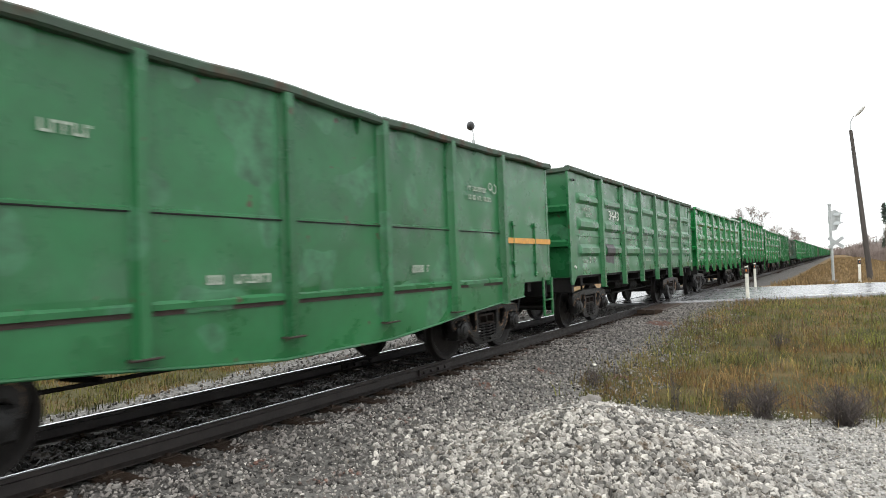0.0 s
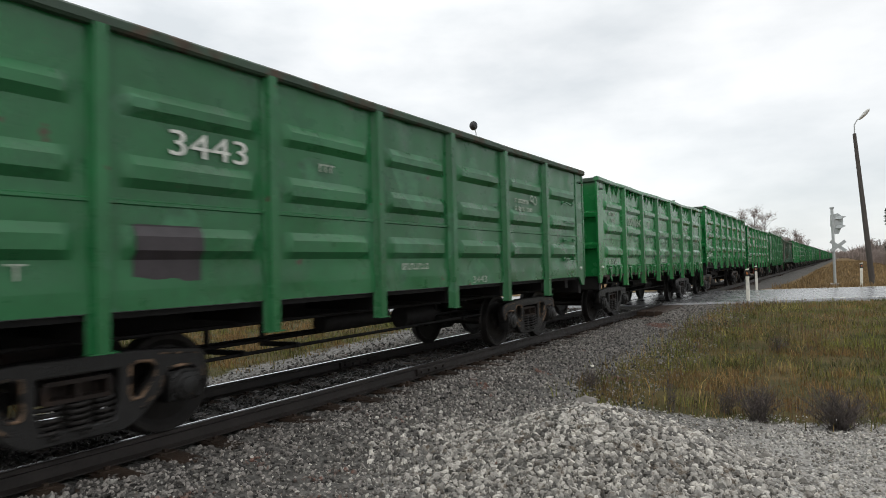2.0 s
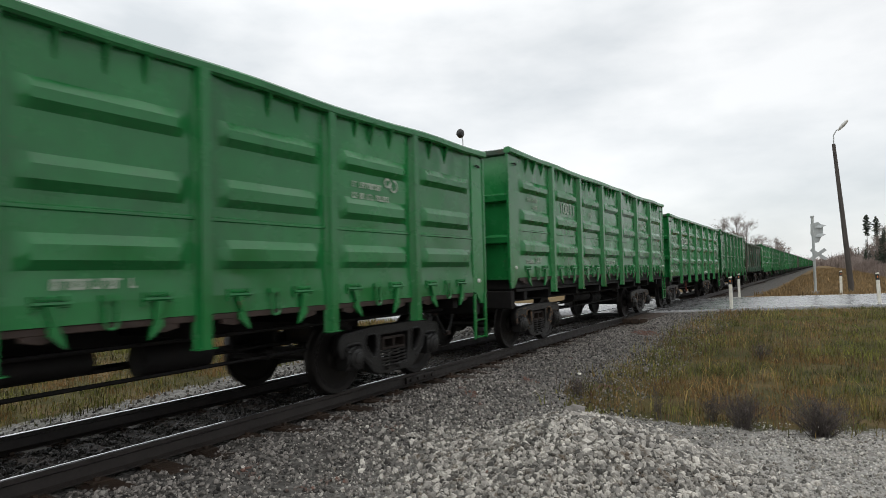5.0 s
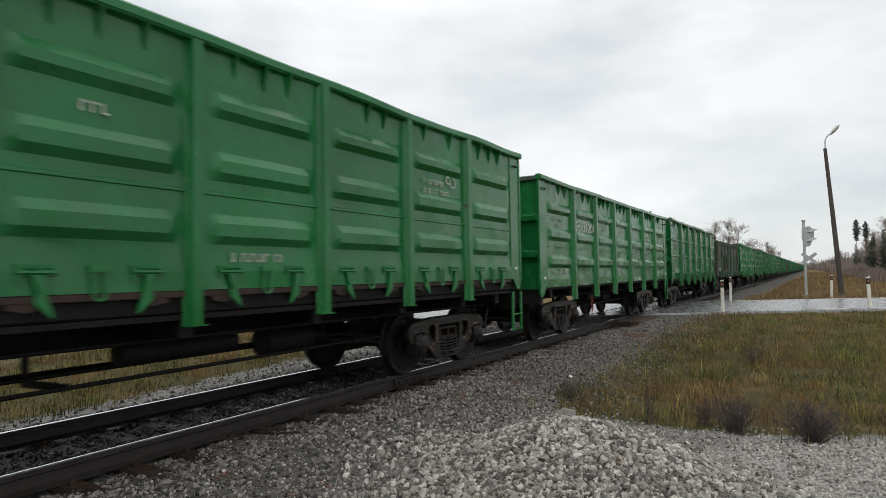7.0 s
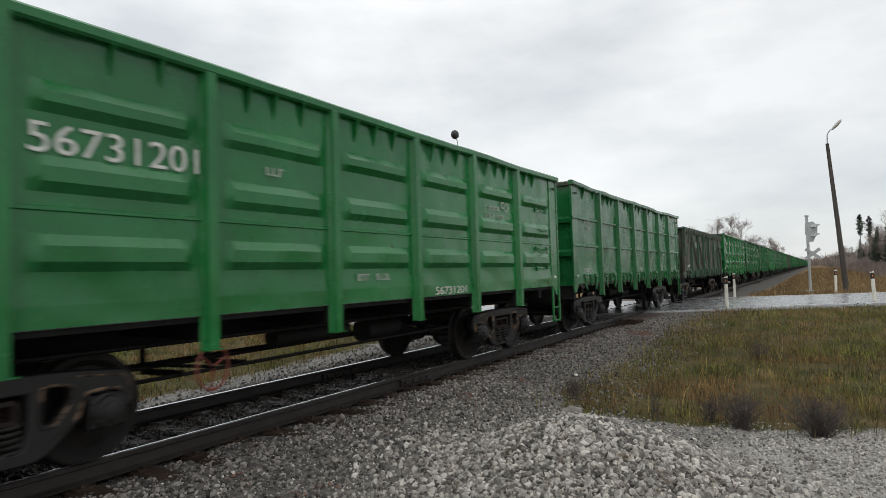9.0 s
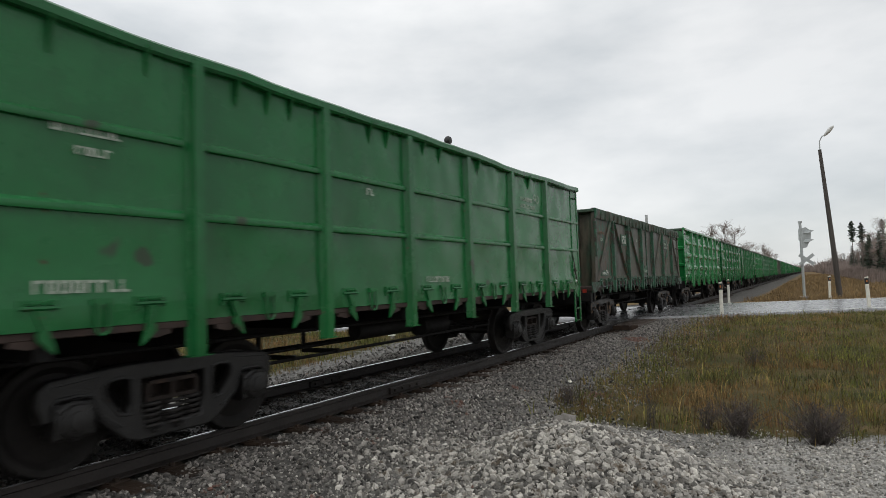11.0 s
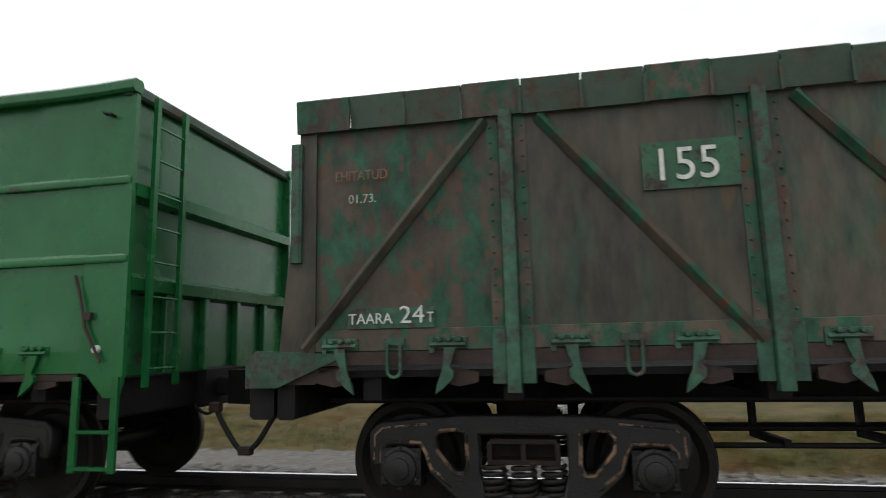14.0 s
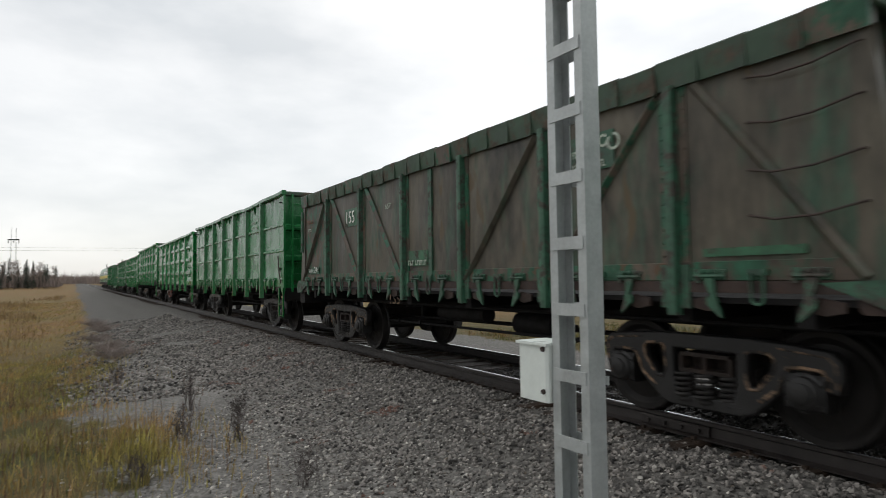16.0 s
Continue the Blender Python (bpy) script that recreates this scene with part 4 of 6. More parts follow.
def gondola(k, paint, kind="pressed", latches=True, gussets=True, rim=0, detail=2, label="", marks=(), ladder=True, shift=0.0, tall=1.0, lift=0.0, rim_paint=None):
    """One open freight wagon. detail 2: passes close by; 1: a few dozen metres off; 0: far along the track."""
    car = empty("freight_wagon", pose(MID, START + PITCH * k + shift, 0), label or "green painted open freight wagon with pressed side panels on steel bogies", "freight wagon", "wagons of the train")
    CARS.append((car, k, shift))
    rng = random.Random(100 + k)
    sides = (1, -1) if detail == 2 else (1,)
    for e in (1, -1):
        turn = 0 if e > 0 else 180
        if e < 0 and detail == 0:
            part("side_wall", copied(M_SHEET, paint), paint, car, m=pose(-SIDE, 0, 0))
            continue
        for i in range(7):
            y = -5.22 + 1.74 * i
            ends = i in (0, 6)
            me = rng.choice(END_PANELS[kind] if ends else PANELS[kind])
            yy = y + (-0.022 if i == 0 else 0.022 if i == 6 else 0)
            part("side_panel", copied(me, paint), paint, car, m=pose(e * SIDE, yy * e, 0, 0, 0, turn))
            if kind == "plain":
                for z in (2.14, 2.785):
                    if i == 6:
                        part("side_belt", copied(M_BELT_END, paint), paint, car, m=pose(e * SIDE, yy * e, z, 0, 0, turn))
                    elif i == 0:
                        part("side_belt", copied(M_BELT_END, paint), paint, car, m=pose(e * SIDE, (yy - 0.46) * e, z, 0, 0, turn))
                    else:
                        part("side_belt", copied(M_BELT, paint), paint, car, m=pose(e * SIDE, yy * e, z, 0, 0, turn))
            if latches and e > 0 and detail >= 1:
                for u, me2 in ((-0.45, M_LATCH), (0.0, M_LOOP), (0.42, M_LATCH_BACK)):
                    if detail == 1 and me2 is M_LOOP:
                        continue
                    part("hatch_loop" if me2 is M_LOOP else "hatch_latch", copied(me2, paint), paint, car, m=pose(SIDE + 0.012, y + u, 0))
            if latches and e > 0 and detail == 2:
                for u, way in ((-0.45, 1), (0.42, -1)):
                    part("latch_lever", M_LEVER_HATCH[way], RUSTY, car, "rust-red locking lever", m=pose(SIDE, y + u, 0))
                # dark edge strip: mostly shadow put in as colour, with slight rust
                part("hatch_edge", M_EDGE, RUSTY, car, "slightly rusty lower hatch edge, dark for the shadow there", m=pose(SIDE, yy, 0))
            if gussets and e > 0 and detail >= 1:
                for u in ((-0.42, -0.02, 0.36) if detail == 2 else (0.0,)):
                    if rng.random() < 0.8:
                        part("gusset", copied(M_GUSSET, paint), paint, car, m=pose(SIDE, y + u + rng.uniform(-0.05, 0.05), 0))
        for y in POST_Y:
            part("post", copied(M_POST, paint), paint, car, m=pose(e * SIDE, y, 0, 0, 0, turn))
        for s in (-1, 1):
            part("corner_plate", copied(M_CORNER[s * e], paint), paint, car, m=pose(e * SIDE, 0, 0, 0, 0, turn))
        part("rim", copied(RIMS[rim], rim_paint or RIM), rim_paint or RIM, car, "dented top rim", m=pose(e * (SIDE + 0.03), 0, 0, 0, 0, turn))
    for s in (-1, 1):
        end_wall(car, s, paint, detail=detail)
        if detail >= 1:
            part("coupler", M_COUPLER, DARK, car, "black knuckle coupler", m=pose(0, 0, 0, 0, 0, 0 if s > 0 else 180))
    underframe(car, 6.4, detail)
    if detail == 2:
        hose(car)
        for z in (1.62, 2.02, 2.42, 2.82):
            part("grip_rail", copied(M_GRIP, paint), paint, car, m=pose(SIDE + 0.012, 5.55, z)) if kind == "pressed" and not latches else None
    if ladder and detail >= 1:
        part("step_ladder", copied(M_LADDER, paint), paint, car, m=pose(SIDE + 0.01, 0, 0))
    for y in (-4.325, 4.325):
        bogie(car, y, detail >= 1, detail >= 1, k not in (5, 2))
    if tall != 1.0:
        grow_up = Matrix.Translation((0, 0, 1.23)) @ Matrix.Diagonal((1, 1, tall, 1)) @ Matrix.Translation((0, 0, -1.23))
        for ob in car.children:
            if ob.name.split(".")[0] in ("side_panel", "side_belt", "post", "corner_plate", "rim", "end_wall", "gusset"):
                ob.matrix_basis = grow_up @ ob.matrix_basis
    if detail == 2:
        for s in (-1, 1):
            part("lashing_dot", Shape().lathe([(0.0, 0.03), (0.03, 0.03), (0.036, 0.0)], (0, 0, 0), 12), WHITE, car, "round white paint dot", m=pose(SIDE + 0.016, s * 6.22, 1.42))
            part("corner_eye", Shape().tube([(0.0, -0.03, 0), (0.05, -0.03, 0.0), (0.05, 0.04, -0.02), (0.0, 0.04, -0.02)], 0.012, 6), DARK, car, m=pose(SIDE + 0.016, s * 6.22, 1.23 + 2.12 * tall))
    if lift:  # a body that rides higher on its frame
        raised = Matrix.Translation((0, 0, lift))
        for ob in car.children:
            if ob.name.split(".")[0] in ("side_panel", "side_belt", "post", "corner_plate", "rim", "end_wall", "gusset", "hatch_latch", "hatch_loop", "hatch_edge", "latch_lever", "lashing_dot", "corner_eye"):
                ob.matrix_basis = raised @ ob.matrix_basis
        part("floor_pan", Shape().box(-1.42, 1.42, -6.3, 6.3, 1.224, 1.24 + lift, 0.02), DARK, car)
    for me, mat, y, z, name, text in marks:
        part(name, me, mat, car, text, m=pose(SIDE + (0.018 if not name == "painted_patch" else 0.012), y, z))
    return car


M_SHEET = Shape().box(-0.02, 0.0, -6.4, 6.4, 1.2, 3.5).mesh("side_wall")

# stencilled marks
def mark_text(text, y, z, height, width=None, mat=WHITE):
    return (lettering(text, height, mat, width), mat, y, z, "number_marking", "white stencilled lettering")


def mark_bars(y, z, width, height, n, seed, mat=WHITE_WORN):
    return (stencil_bars(width, height, mat, n, seed), mat, y, z, "stencil_marking", "worn pale stencil marks")


def mark_patch(y, z, w, h, mat):
    return (Shape().box(-0.01, 0.001, 0, w, 0, h), mat, y, z, "painted_patch", "square of overpaint")


def rib_patch(y0, y1, z0, z1, mat):
    """A square of paint that follows the pressed ribs."""
    zs = sorted({z0, z1, *[q for a, b in RIBS for q in (a, a + RIB_LOW, b - RIB_TOP, b) if z0 < q < z1]})
    v = []
    for z in zs:
        h = max(RIB_DEEP * rib_at(z, a, b) for a, b in RIBS)
        v += [(h - 0.003, 0, z - z0), (h - 0.003, y1 - y0, z - z0)]
    s = Shape().add(v, [(2 * i, 2 * i + 1, 2 * i + 3, 2 * i + 2) for i in range(len(zs) - 1)])
    return (s, mat, y0, z0, "painted_patch", "square of dark overpaint")


def mark_logo(y, z, mat=WHITE_WORN):
    """Two lines of worn owner's stencil and a curled emblem."""
    s = Shape()
    for cy, cz, r, turn in ((0.72, 0.12, 0.055, 0.6), (0.86, 0.09, 0.075, 2.4)):
        n = 18
        v, f = [], []
        for i in range(n + 1):
            a = math.pi * 1.75 * i / n + turn
            v += [(0.003, cy + (r - 0.014) * math.cos(a), cz + (r - 0.014) * math.sin(a)), (0.003, cy + (r + 0.013) * math.cos(a), cz + (r + 0.013) * math.sin(a))]
        f = [(2 * i, 2 * i + 1, 2 * i + 3, 2 * i + 2) for i in range(n)]
        s.add(v, f)
    return [(s, mat, y, z, "emblem_marking", "worn white curled emblem"), mark_bars(y, z, 0.60, 0.075, 13, 7, mat), mark_bars(y, z - 0.14, 0.80, 0.075, 17, 8, mat)]


def common_marks(seed, with_logo=True, dz=0.0, tare=""):
    m = [mark_bars(-5.60, 2.73 + dz, 0.55, 0.08, 8, seed), mark_bars(-5.42, 2.57 + dz, 0.30, 0.07, 4, seed + 1), mark_bars(-5.72, 1.50 + dz * 0.85, 0.75, 0.10, 8, seed + 2),
         mark_bars(-0.45, 1.50 + dz * 0.85, 0.68, 0.085, 11, seed + 3), mark_bars(-1.9, 2.64 + dz, 0.26, 0.09, 3, seed + 4)]
    if tare:
        m[2] = mark_text("TAARA", -5.76, 1.50 + dz * 0.85, 0.085, 0.40, WHITE_WORN)
        m[0] = mark_text("EHITATUD", -5.62, 2.70 + dz, 0.085, 0.52, WHITE_WORN)
        m.append(mark_text(tare, -5.30, 1.50 + dz * 0.85, 0.13, 0.11 * len(tare), WHITE_WORN))
    if with_logo:
        m += mark_logo(3.02, 2.66 + dz)
    return m


# the wagon with deep belly sheets and a yellow stripe
def belly_wagon(k, shift):
    car = empty("freight_wagon", pose(MID, START + PITCH * k + shift, 0), "old green smooth-sided freight wagon with a yellow stripe", "freight wagon", "wagons of the train")
    CARS.append((car, k, shift))
    py = [-4.08, -2.45, -0.815, 0.815, 2.45, 4.08]
    post = copied(post_mesh(0.86, 3.42, 0.07, 0.085), GREEN_OLD)
    panels = [panel_mesh(31 + i, "smooth", width=1.50, dent=0.024) for i in range(3)]
    ends = [panel_mesh(41 + i, "plain", width=2.0, dent=0.016) for i in range(2)]
    for e in (1, -1):
        turn = 0 if e > 0 else 180
        for i in range(7):
            y = -5.1 + 1.7 * i if i in (0, 6) else -4.89 + 1.63 * i
            me = ends[i % 2] if i in (0, 6) else panels[i % 3]
            part("side_panel", copied(me, GREEN_OLD), GREEN_OLD, car, m=pose(e * (SIDE - 0.01), y, -0.04, 0, 0, turn))
        for i in range(5):
            y = -3.26 + 1.63 * i
            part("sill_ledge", Shape().prism([(0.0, 1.235), (0.032, 1.235), (0.034, 1.285), (0.0, 1.315)], "y", -0.73, 0.73), GREEN_OLD, car, m=pose(e * (SIDE - 0.004), y, 0, 0, 0, turn))
            # rust-brown strip: part rust, part the ledge's shadow put in as colour
            part("sill_seam", Shape().box(0.0, 0.012, -0.74, 0.74, 1.19, 1.233), RUSTY, car, "strip of rust and painted shadow under the sill ledge", m=pose(e * (SIDE - 0.004), y, 0, 0, 0, turn))
            # black strip that paints the shadow line under the raised seam
            part("side_seam", Shape().box(0.0, 0.011, -0.74, 0.74, 2.062, 2.076), DARK, car, m=pose(e * (SIDE - 0.004), y, 0, 0, 0, turn))
            if e > 0 and i in (0, 2, 3):
                part("gusset", copied(M_GUSSET, GREEN_OLD), GREEN_OLD, car, m=pose(SIDE, y - 0.35 + 0.35 * i, -0.08))
        for y in py:
            part("post_foot", Shape().box(0.0, 0.115, -0.125, 0.125, 0.838, 0.858, 0.006), RUSTY, car, "rusty plate under the post", m=pose(e * SIDE, y, 0, 0, 0, turn))
            part("post", post, GREEN_OLD, car, m=pose(e * SIDE, y, 0, 0, 0, turn))
        ring = [(-4.9, 1.20), (4.9, 1.20), (4.85, 0.93), (4.1, 0.89), (2.8, 0.79), (2.0, 0.71), (0.9, 0.62), (-0.9, 0.62), (-2.0, 0.71), (-2.8, 0.79), (-4.1, 0.89), (-4.85, 0.93)]
        part("belly_sheet", Shape().prism(ring, "x", -0.03, 0.0), GREEN_OLD, car, "faded green belly sheet", m=pose(e * (SIDE - 0.005), 0, 0))
        lip = Shape()
        half = ring[2:]
        lip.tube([(0.008, p, q) for p, q in half], 0.016, 6)
        part("belly_lip", lip, GREEN_OLD, car, m=pose(e * (SIDE - 0.005), 0, 0))
        part("rim", rim_mesh(6.14, 8, 0.05, 3.47), RIM, car, "dented grimy top rim", m=pose(e * (SIDE + 0.03), 0, 0, 0, 0, turn))
    for s in (-1, 1):
        end_wall(car, s, GREEN_OLD, 6.04, -0.10)
        part("coupler", M_COUPLER, DARK, car, "black knuckle coupler", m=pose(0, s * -0.2, 0, 0, 0, 0 if s > 0 else 180))
    underframe(car, 6.05)
    for y in (4.47, 5.38):
        hinge = Shape().box(0, 0.03, y - 0.012, y + 0.012, 1.28, 2.3)
        for z in (1.33, 1.55, 2.24):
            hinge.box(0.0, 0.045, y - 0.05, y + 0.05, z - 0.03, z + 0.03, 0.01)
        part("hatch_hinge", hinge, GREEN_OLD, car, m=pose(SIDE, 0, 0))
    part("stripe", Shape().box(0, 0.003, 4.18, 6.10, 1.90, 2.00), YELLOW, car, "orange-yellow painted stripe", m=pose(SIDE + 0.022, 0, 0))
    lad = Shape()
    for y in (5.70, 6.10):
        lad.box(0.0, 0.03, y - 0.03, y + 0.03, 0.50, 1.25)
    lad.box(-0.005, 0.035, 5.70, 6.10, 0.5, 0.525).box(-0.005, 0.035, 5.70, 6.10, 0.8, 0.825)
    part("step_ladder", lad, GREEN_OLD, car, m=pose(SIDE, 0, 0))
    hose(car, -0.3)
    for y in (-4.325, 4.06):
        bogie(car, y)
    for me, mat, y, z, name, text in (mark_bars(-1.82, 1.43, 0.75, 0.09, 12, 3), mark_bars(1.38, 1.46, 0.42, 0.10, 6, 5), *mark_logo(2.95, 2.72), mark_bars(-3.2, 2.62, 0.4, 0.1, 5, 9)):
        part(name, me, mat, car, text, m=pose(SIDE + 0.012, y, z))
    return car


# the old brown wagon with riveted posts and diagonal braces
def brown_wagon(k, marks=True, detail=2):
    car = empty("freight_wagon", pose(MID, START + PITCH * k, 0), "weathered brown freight wagon with flaking green paint and diagonal braces", "freight wagon", "wagons of the train")
    CARS.append((car, k, 0.0))
    half, side = 5.97, 1.445
    py = [-4.33, -2.60, -0.87, 0.87, 2.60, 4.33]
    edges = [-half] + py + [half]
    for e in (1, -1):
        turn = 0 if e > 0 else 180
        for i in range(7):
            a, b = edges[i] + 0.002, edges[i + 1] - 0.002
            c, w = (a + b) / 2, b - a
            sheet = Shape()
            nu, nz = 10, 9
            v, f = [], []
            for j in range(nz + 1):
                for q in range(nu + 1):
                    u, z = -w / 2 + w * q / nu, 1.34 + 1.76 * j / nz
                    ed = (1 - abs(2 * u / w) ** 4) * (1 - abs(2 * j / nz - 1) ** 4)
                    v.append((0.02 * ed * noise.noise((u * 1.5 + i * 3, z * 1.6, e)), u, z))
            f = [(j * (nu + 1) + q, j * (nu + 1) + q + 1, (j + 1) * (nu + 1) + q + 1, (j + 1) * (nu + 1) + q) for j in range(nz) for q in range(nu)]
            k0 = len(v)
            v += [(-0.02, -w / 2, 1.34), (-0.02, w / 2, 1.34), (-0.02, w / 2, 3.1), (-0.02, -w / 2, 3.1)]
            f.append((k0, k0 + 3, k0 + 2, k0 + 1))
            part("side_panel", sheet.add(v, f), BROWN_FLAKY if i == 0 else BROWN, car, "brown weathered sheet with green paint remains", m=pose(e * side, c * e, 0, 0, 0, turn))
            if e < 0 and detail < 2:
                continue
            slope = (1, -1, -1, 0, 1, 1, -1)[i]
            if slope:
                p, q = (a + 0.06, b - 0.16) if slope > 0 else (b - 0.10, a + 0.24)
                d = Vector((0, q - p, 3.05 - 1.38))
                n_ = Vector((0, -d.z, d.y)).normalized() * 0.046
                brace = Shape()
                p0, p1 = Vector((0, p, 1.38)), Vector((0, q, 3.05))
                v = [p0 - n_, p0 + n_, p1 + n_, p1 - n_]
                v = [(0.004, *x[1:]) for x in v] + [(0.05, *(x * 0.55 + y * 0.45)[1:]) for x, y in zip(v, (v[1], v[0], v[3], v[2]))]
                brace.add(v, [(0, 1, 2, 3), (4, 7, 6, 5), (0, 4, 5, 1), (1, 5, 6, 2), (2, 6, 7, 3), (3, 7, 4, 0)])
                part("diagonal_brace", brace, BROWN_FLAKY if i in (1, 2, 5) else BROWN, car, m=pose(e * (side + 0.012), 0, 0, 0, 0, turn))
            for u, me in ((-0.46, M_LATCH), (-0.05, M_LOOP), (0.36, M_LATCH_BACK)):
                if e > 0 and me is not M_LOOP:
                    part("latch_lever", M_LEVER_HATCH[1 if me is M_LATCH else -1], RUSTY, car, "rust-red locking lever", m=pose(side, c + u, 0))
                if e > 0:
                    part("hatch_loop" if me is M_LOOP else "hatch_latch", copied(me, BROWN_GREEN), BROWN_GREEN, car, m=pose(side + 0.02, c + u, 0.0))
            low = Shape().box(-0.02, 0.018, a, b, 1.36, 1.52, 0.004)
            part("lower_board", low, BROWN_FLAKY, car, m=pose(e * side, 0, 0, 0, 0, turn))
            part("sill_angle", Shape().box(-0.05, 0.03, a, b, 1.26, 1.355), RUSTY, car, m=pose(e * side, 0, 0, 0, 0, turn))
        for y in py:
            s = Shape()
            s.prism([(0.0, -0.052), (0.085, -0.046), (0.09, -0.03), (0.09, 0.03), (0.085, 0.046), (0.0, 0.052)], "z", 1.06, 3.10)
            s.box(-0.01, 0.037, -0.15, -0.052, 1.12, 1.50, 0.004)
            s.box(-0.01, 0.037, 0.052, 0.15, 1.12, 1.50, 0.004)
            strip = Shape().box(-0.01, 0.014, -0.145, -0.06, 1.34, 3.08).box(-0.01, 0.014, 0.06, 0.145, 1.34, 3.08)
            for i in range(13):
                z = 1.58 + i * 0.118
                for u in (-0.118, 0.118):
                    strip.lathe([(0.0, 0.026), (0.009, 0.024), (0.013, 0.012)], (0, u, z), 6)
            post = part("post", s, BROWN_GREEN, car, "worn green channel post", m=pose(e * side, y, 0, 0, 0, turn))
            part("rivet_strip", strip, BROWN_FLAKY, post, "riveted brown flange with green paint remains")
        mid = Shape().box(0.0, 0.03, -0.05, 0.05, 1.34, 3.05)
        part("thin_post", mid, BROWN_GREEN, car, m=pose(e * side, -0.02, 0, 0, 0, turn))
        n, rng = 27, random.Random(5 + e)
        for i in range(n):
            a, b = -half + 2 * half * i / n, -half + 2 * half * (i + 1) / n - 0.012
            flap = Shape().prism([(0.02, 3.075), (0.05, 3.07), (0.075, 3.325), (0.03, 3.35), (-0.06, 3.35), (-0.06, 3.325), (0.02, 3.305)], "y", a, b)
            flap.box(0.05, 0.082, b - 0.008, b + 0.012, 3.06, 3.27)
            part("top_flap", flap, RIM if rng.random() < 0.75 else BROWN_FLAKY, car, "bent grimy top plate", m=pose(e * (side + rng.uniform(-0.006, 0.008)), 0, rng.uniform(-0.014, 0.008), 0, 0, turn))
    for s in (-1, 1):
        turn = 0 if s > 0 else 180
        w = Shape().box(-1.40, 1.40, 5.78, 5.82, 1.25, 3.28)
        part("end_wall", w, BROWN, car, m=pose(0, 0, 0, 0, 0, turn))
        part("end_rim", Shape().box(-1.46, 1.46, 5.76, 5.98, 3.24, 3.33, 0.02), RIM, car, m=pose(0, 0, 0, 0, 0, turn))
        for x in (-1.42, -0.95, -0.45, 0.0, 0.45, 0.95, 1.42):
            leg = Shape().add([(x - 0.05, 5.82, 1.25), (x + 0.05, 5.82, 1.25), (x + 0.05, 6.12, 1.25), (x - 0.05, 6.12, 1.25), (x - 0.05, 5.82, 3.26), (x + 0.05, 5.82, 3.26), (x + 0.05, 5.93, 3.26), (x - 0.05, 5.93, 3.26)],
                              [(0, 1, 2, 3), (4, 7, 6, 5), (0, 4, 5, 1), (1, 5, 6, 2), (2, 6, 7, 3), (3, 7, 4, 0)])
            part("end_stanchion", leg, BROWN_FLAKY if abs(x) < 1.4 else BROWN, car, m=pose(0, 0, 0, 0, 0, turn))
        part("end_platform", Shape().box(-1.45, 1.45, 5.8, 6.36, 1.12, 1.27, 0.03), RUSTY, car, "rusty brown end sill", m=pose(0, 0, 0, 0, 0, turn))
        part("buffer_beam", Shape().box(-1.40, 1.40, 6.18, 6.38, 0.86, 1.13, 0.03), DARK, car, m=pose(0, 0, 0, 0, 0, turn))
        part("coupler", M_COUPLER, DARK, car, "black knuckle coupler", m=pose(0, 0, 0, 0, 0, turn))
        for e in (-1, 1):
            g = Shape().prism([(5.55, 1.34), (6.30, 1.38), (6.38, 1.28), (6.38, 1.10), (6.12, 1.10), (5.75, 1.26)], "x", -0.02, 0.02)
            part("corner_gusset", g, BROWN_GREEN, car, m=pose(e * 1.46, 0, 0, 0, 0, turn))
    part("corner_bar", Shape().box(0.0, 0.07, -6.02, -5.93, 2.04, 2.98, 0.02), BROWN_GREEN, car, "flaking green corner bar", m=pose(side, 0, 0))
    part("reflector", Shape().box(1.2, 1.3, -6.39, -6.375, 1.10, 1.19), RED, car, "small red marker plate")
    underframe(car, 6.2)
    hose(car)
    for y in (-4.325, 4.325):
        bogie(car, y)
    if marks:
        items = [mark_patch(-3.38, 2.43, 0.64, 0.34, PATCH), mark_text("155", -3.33, 2.49, 0.24, 0.45), mark_patch(-5.56, 1.525, 0.66, 0.15, BROWN_GREEN), mark_text("TAARA", -5.55, 1.56, 0.08, 0.34), mark_text("24", -5.16, 1.56, 0.13, 0.19),
                 mark_text("T", -4.95, 1.56, 0.08, 0.05), mark_text("EHITATUD", -5.66, 2.66, 0.08, 0.42, STENCIL_RED), mark_text("01.73.", -5.55, 2.48, 0.07, 0.22, WHITE_WORN), mark_text("65T", -1.54, 2.60, 0.09, 0.24, WHITE_WORN),
                 mark_patch(-0.70, 1.60, 0.60, 0.24, PATCH), mark_bars(-0.69, 1.61, 0.58, 0.08, 10, 4), mark_patch(2.80, 2.50, 0.85, 0.38, BROWN_GREEN), *mark_logo(2.80, 2.66), mark_patch(4.62, 1.56, 0.85, 0.07, PATCH)]
        for me, mat, y, z, name, text in items:
            lift = 0.052 if name != "painted_patch" else 0.036
            part(name, me, mat, car, text, m=pose(side - 0.012 + lift, y, z))
        for z in (1.86, 2.22, 2.60, 2.96):
            wire = Shape().tube([(0.0, 5.05, z + 0.02), (0.06, 5.07, z + 0.01), (0.07, 5.28, z - 0.035), (0.07, 5.58, z - 0.03), (0.06, 5.88, z + 0.03), (0.0, 5.90, z + 0.04)], 0.010, 6)
            part("grip_rail", wire, RUSTY, car, "sagging wire grip rail", m=pose(side + 0.01, 0, 0))
        part("number_marking", lettering("155", 0.17, TAN_EDGE, 0.42), TAN_EDGE, car, m=pose(1.40, -1.6, 0.98))
    return car


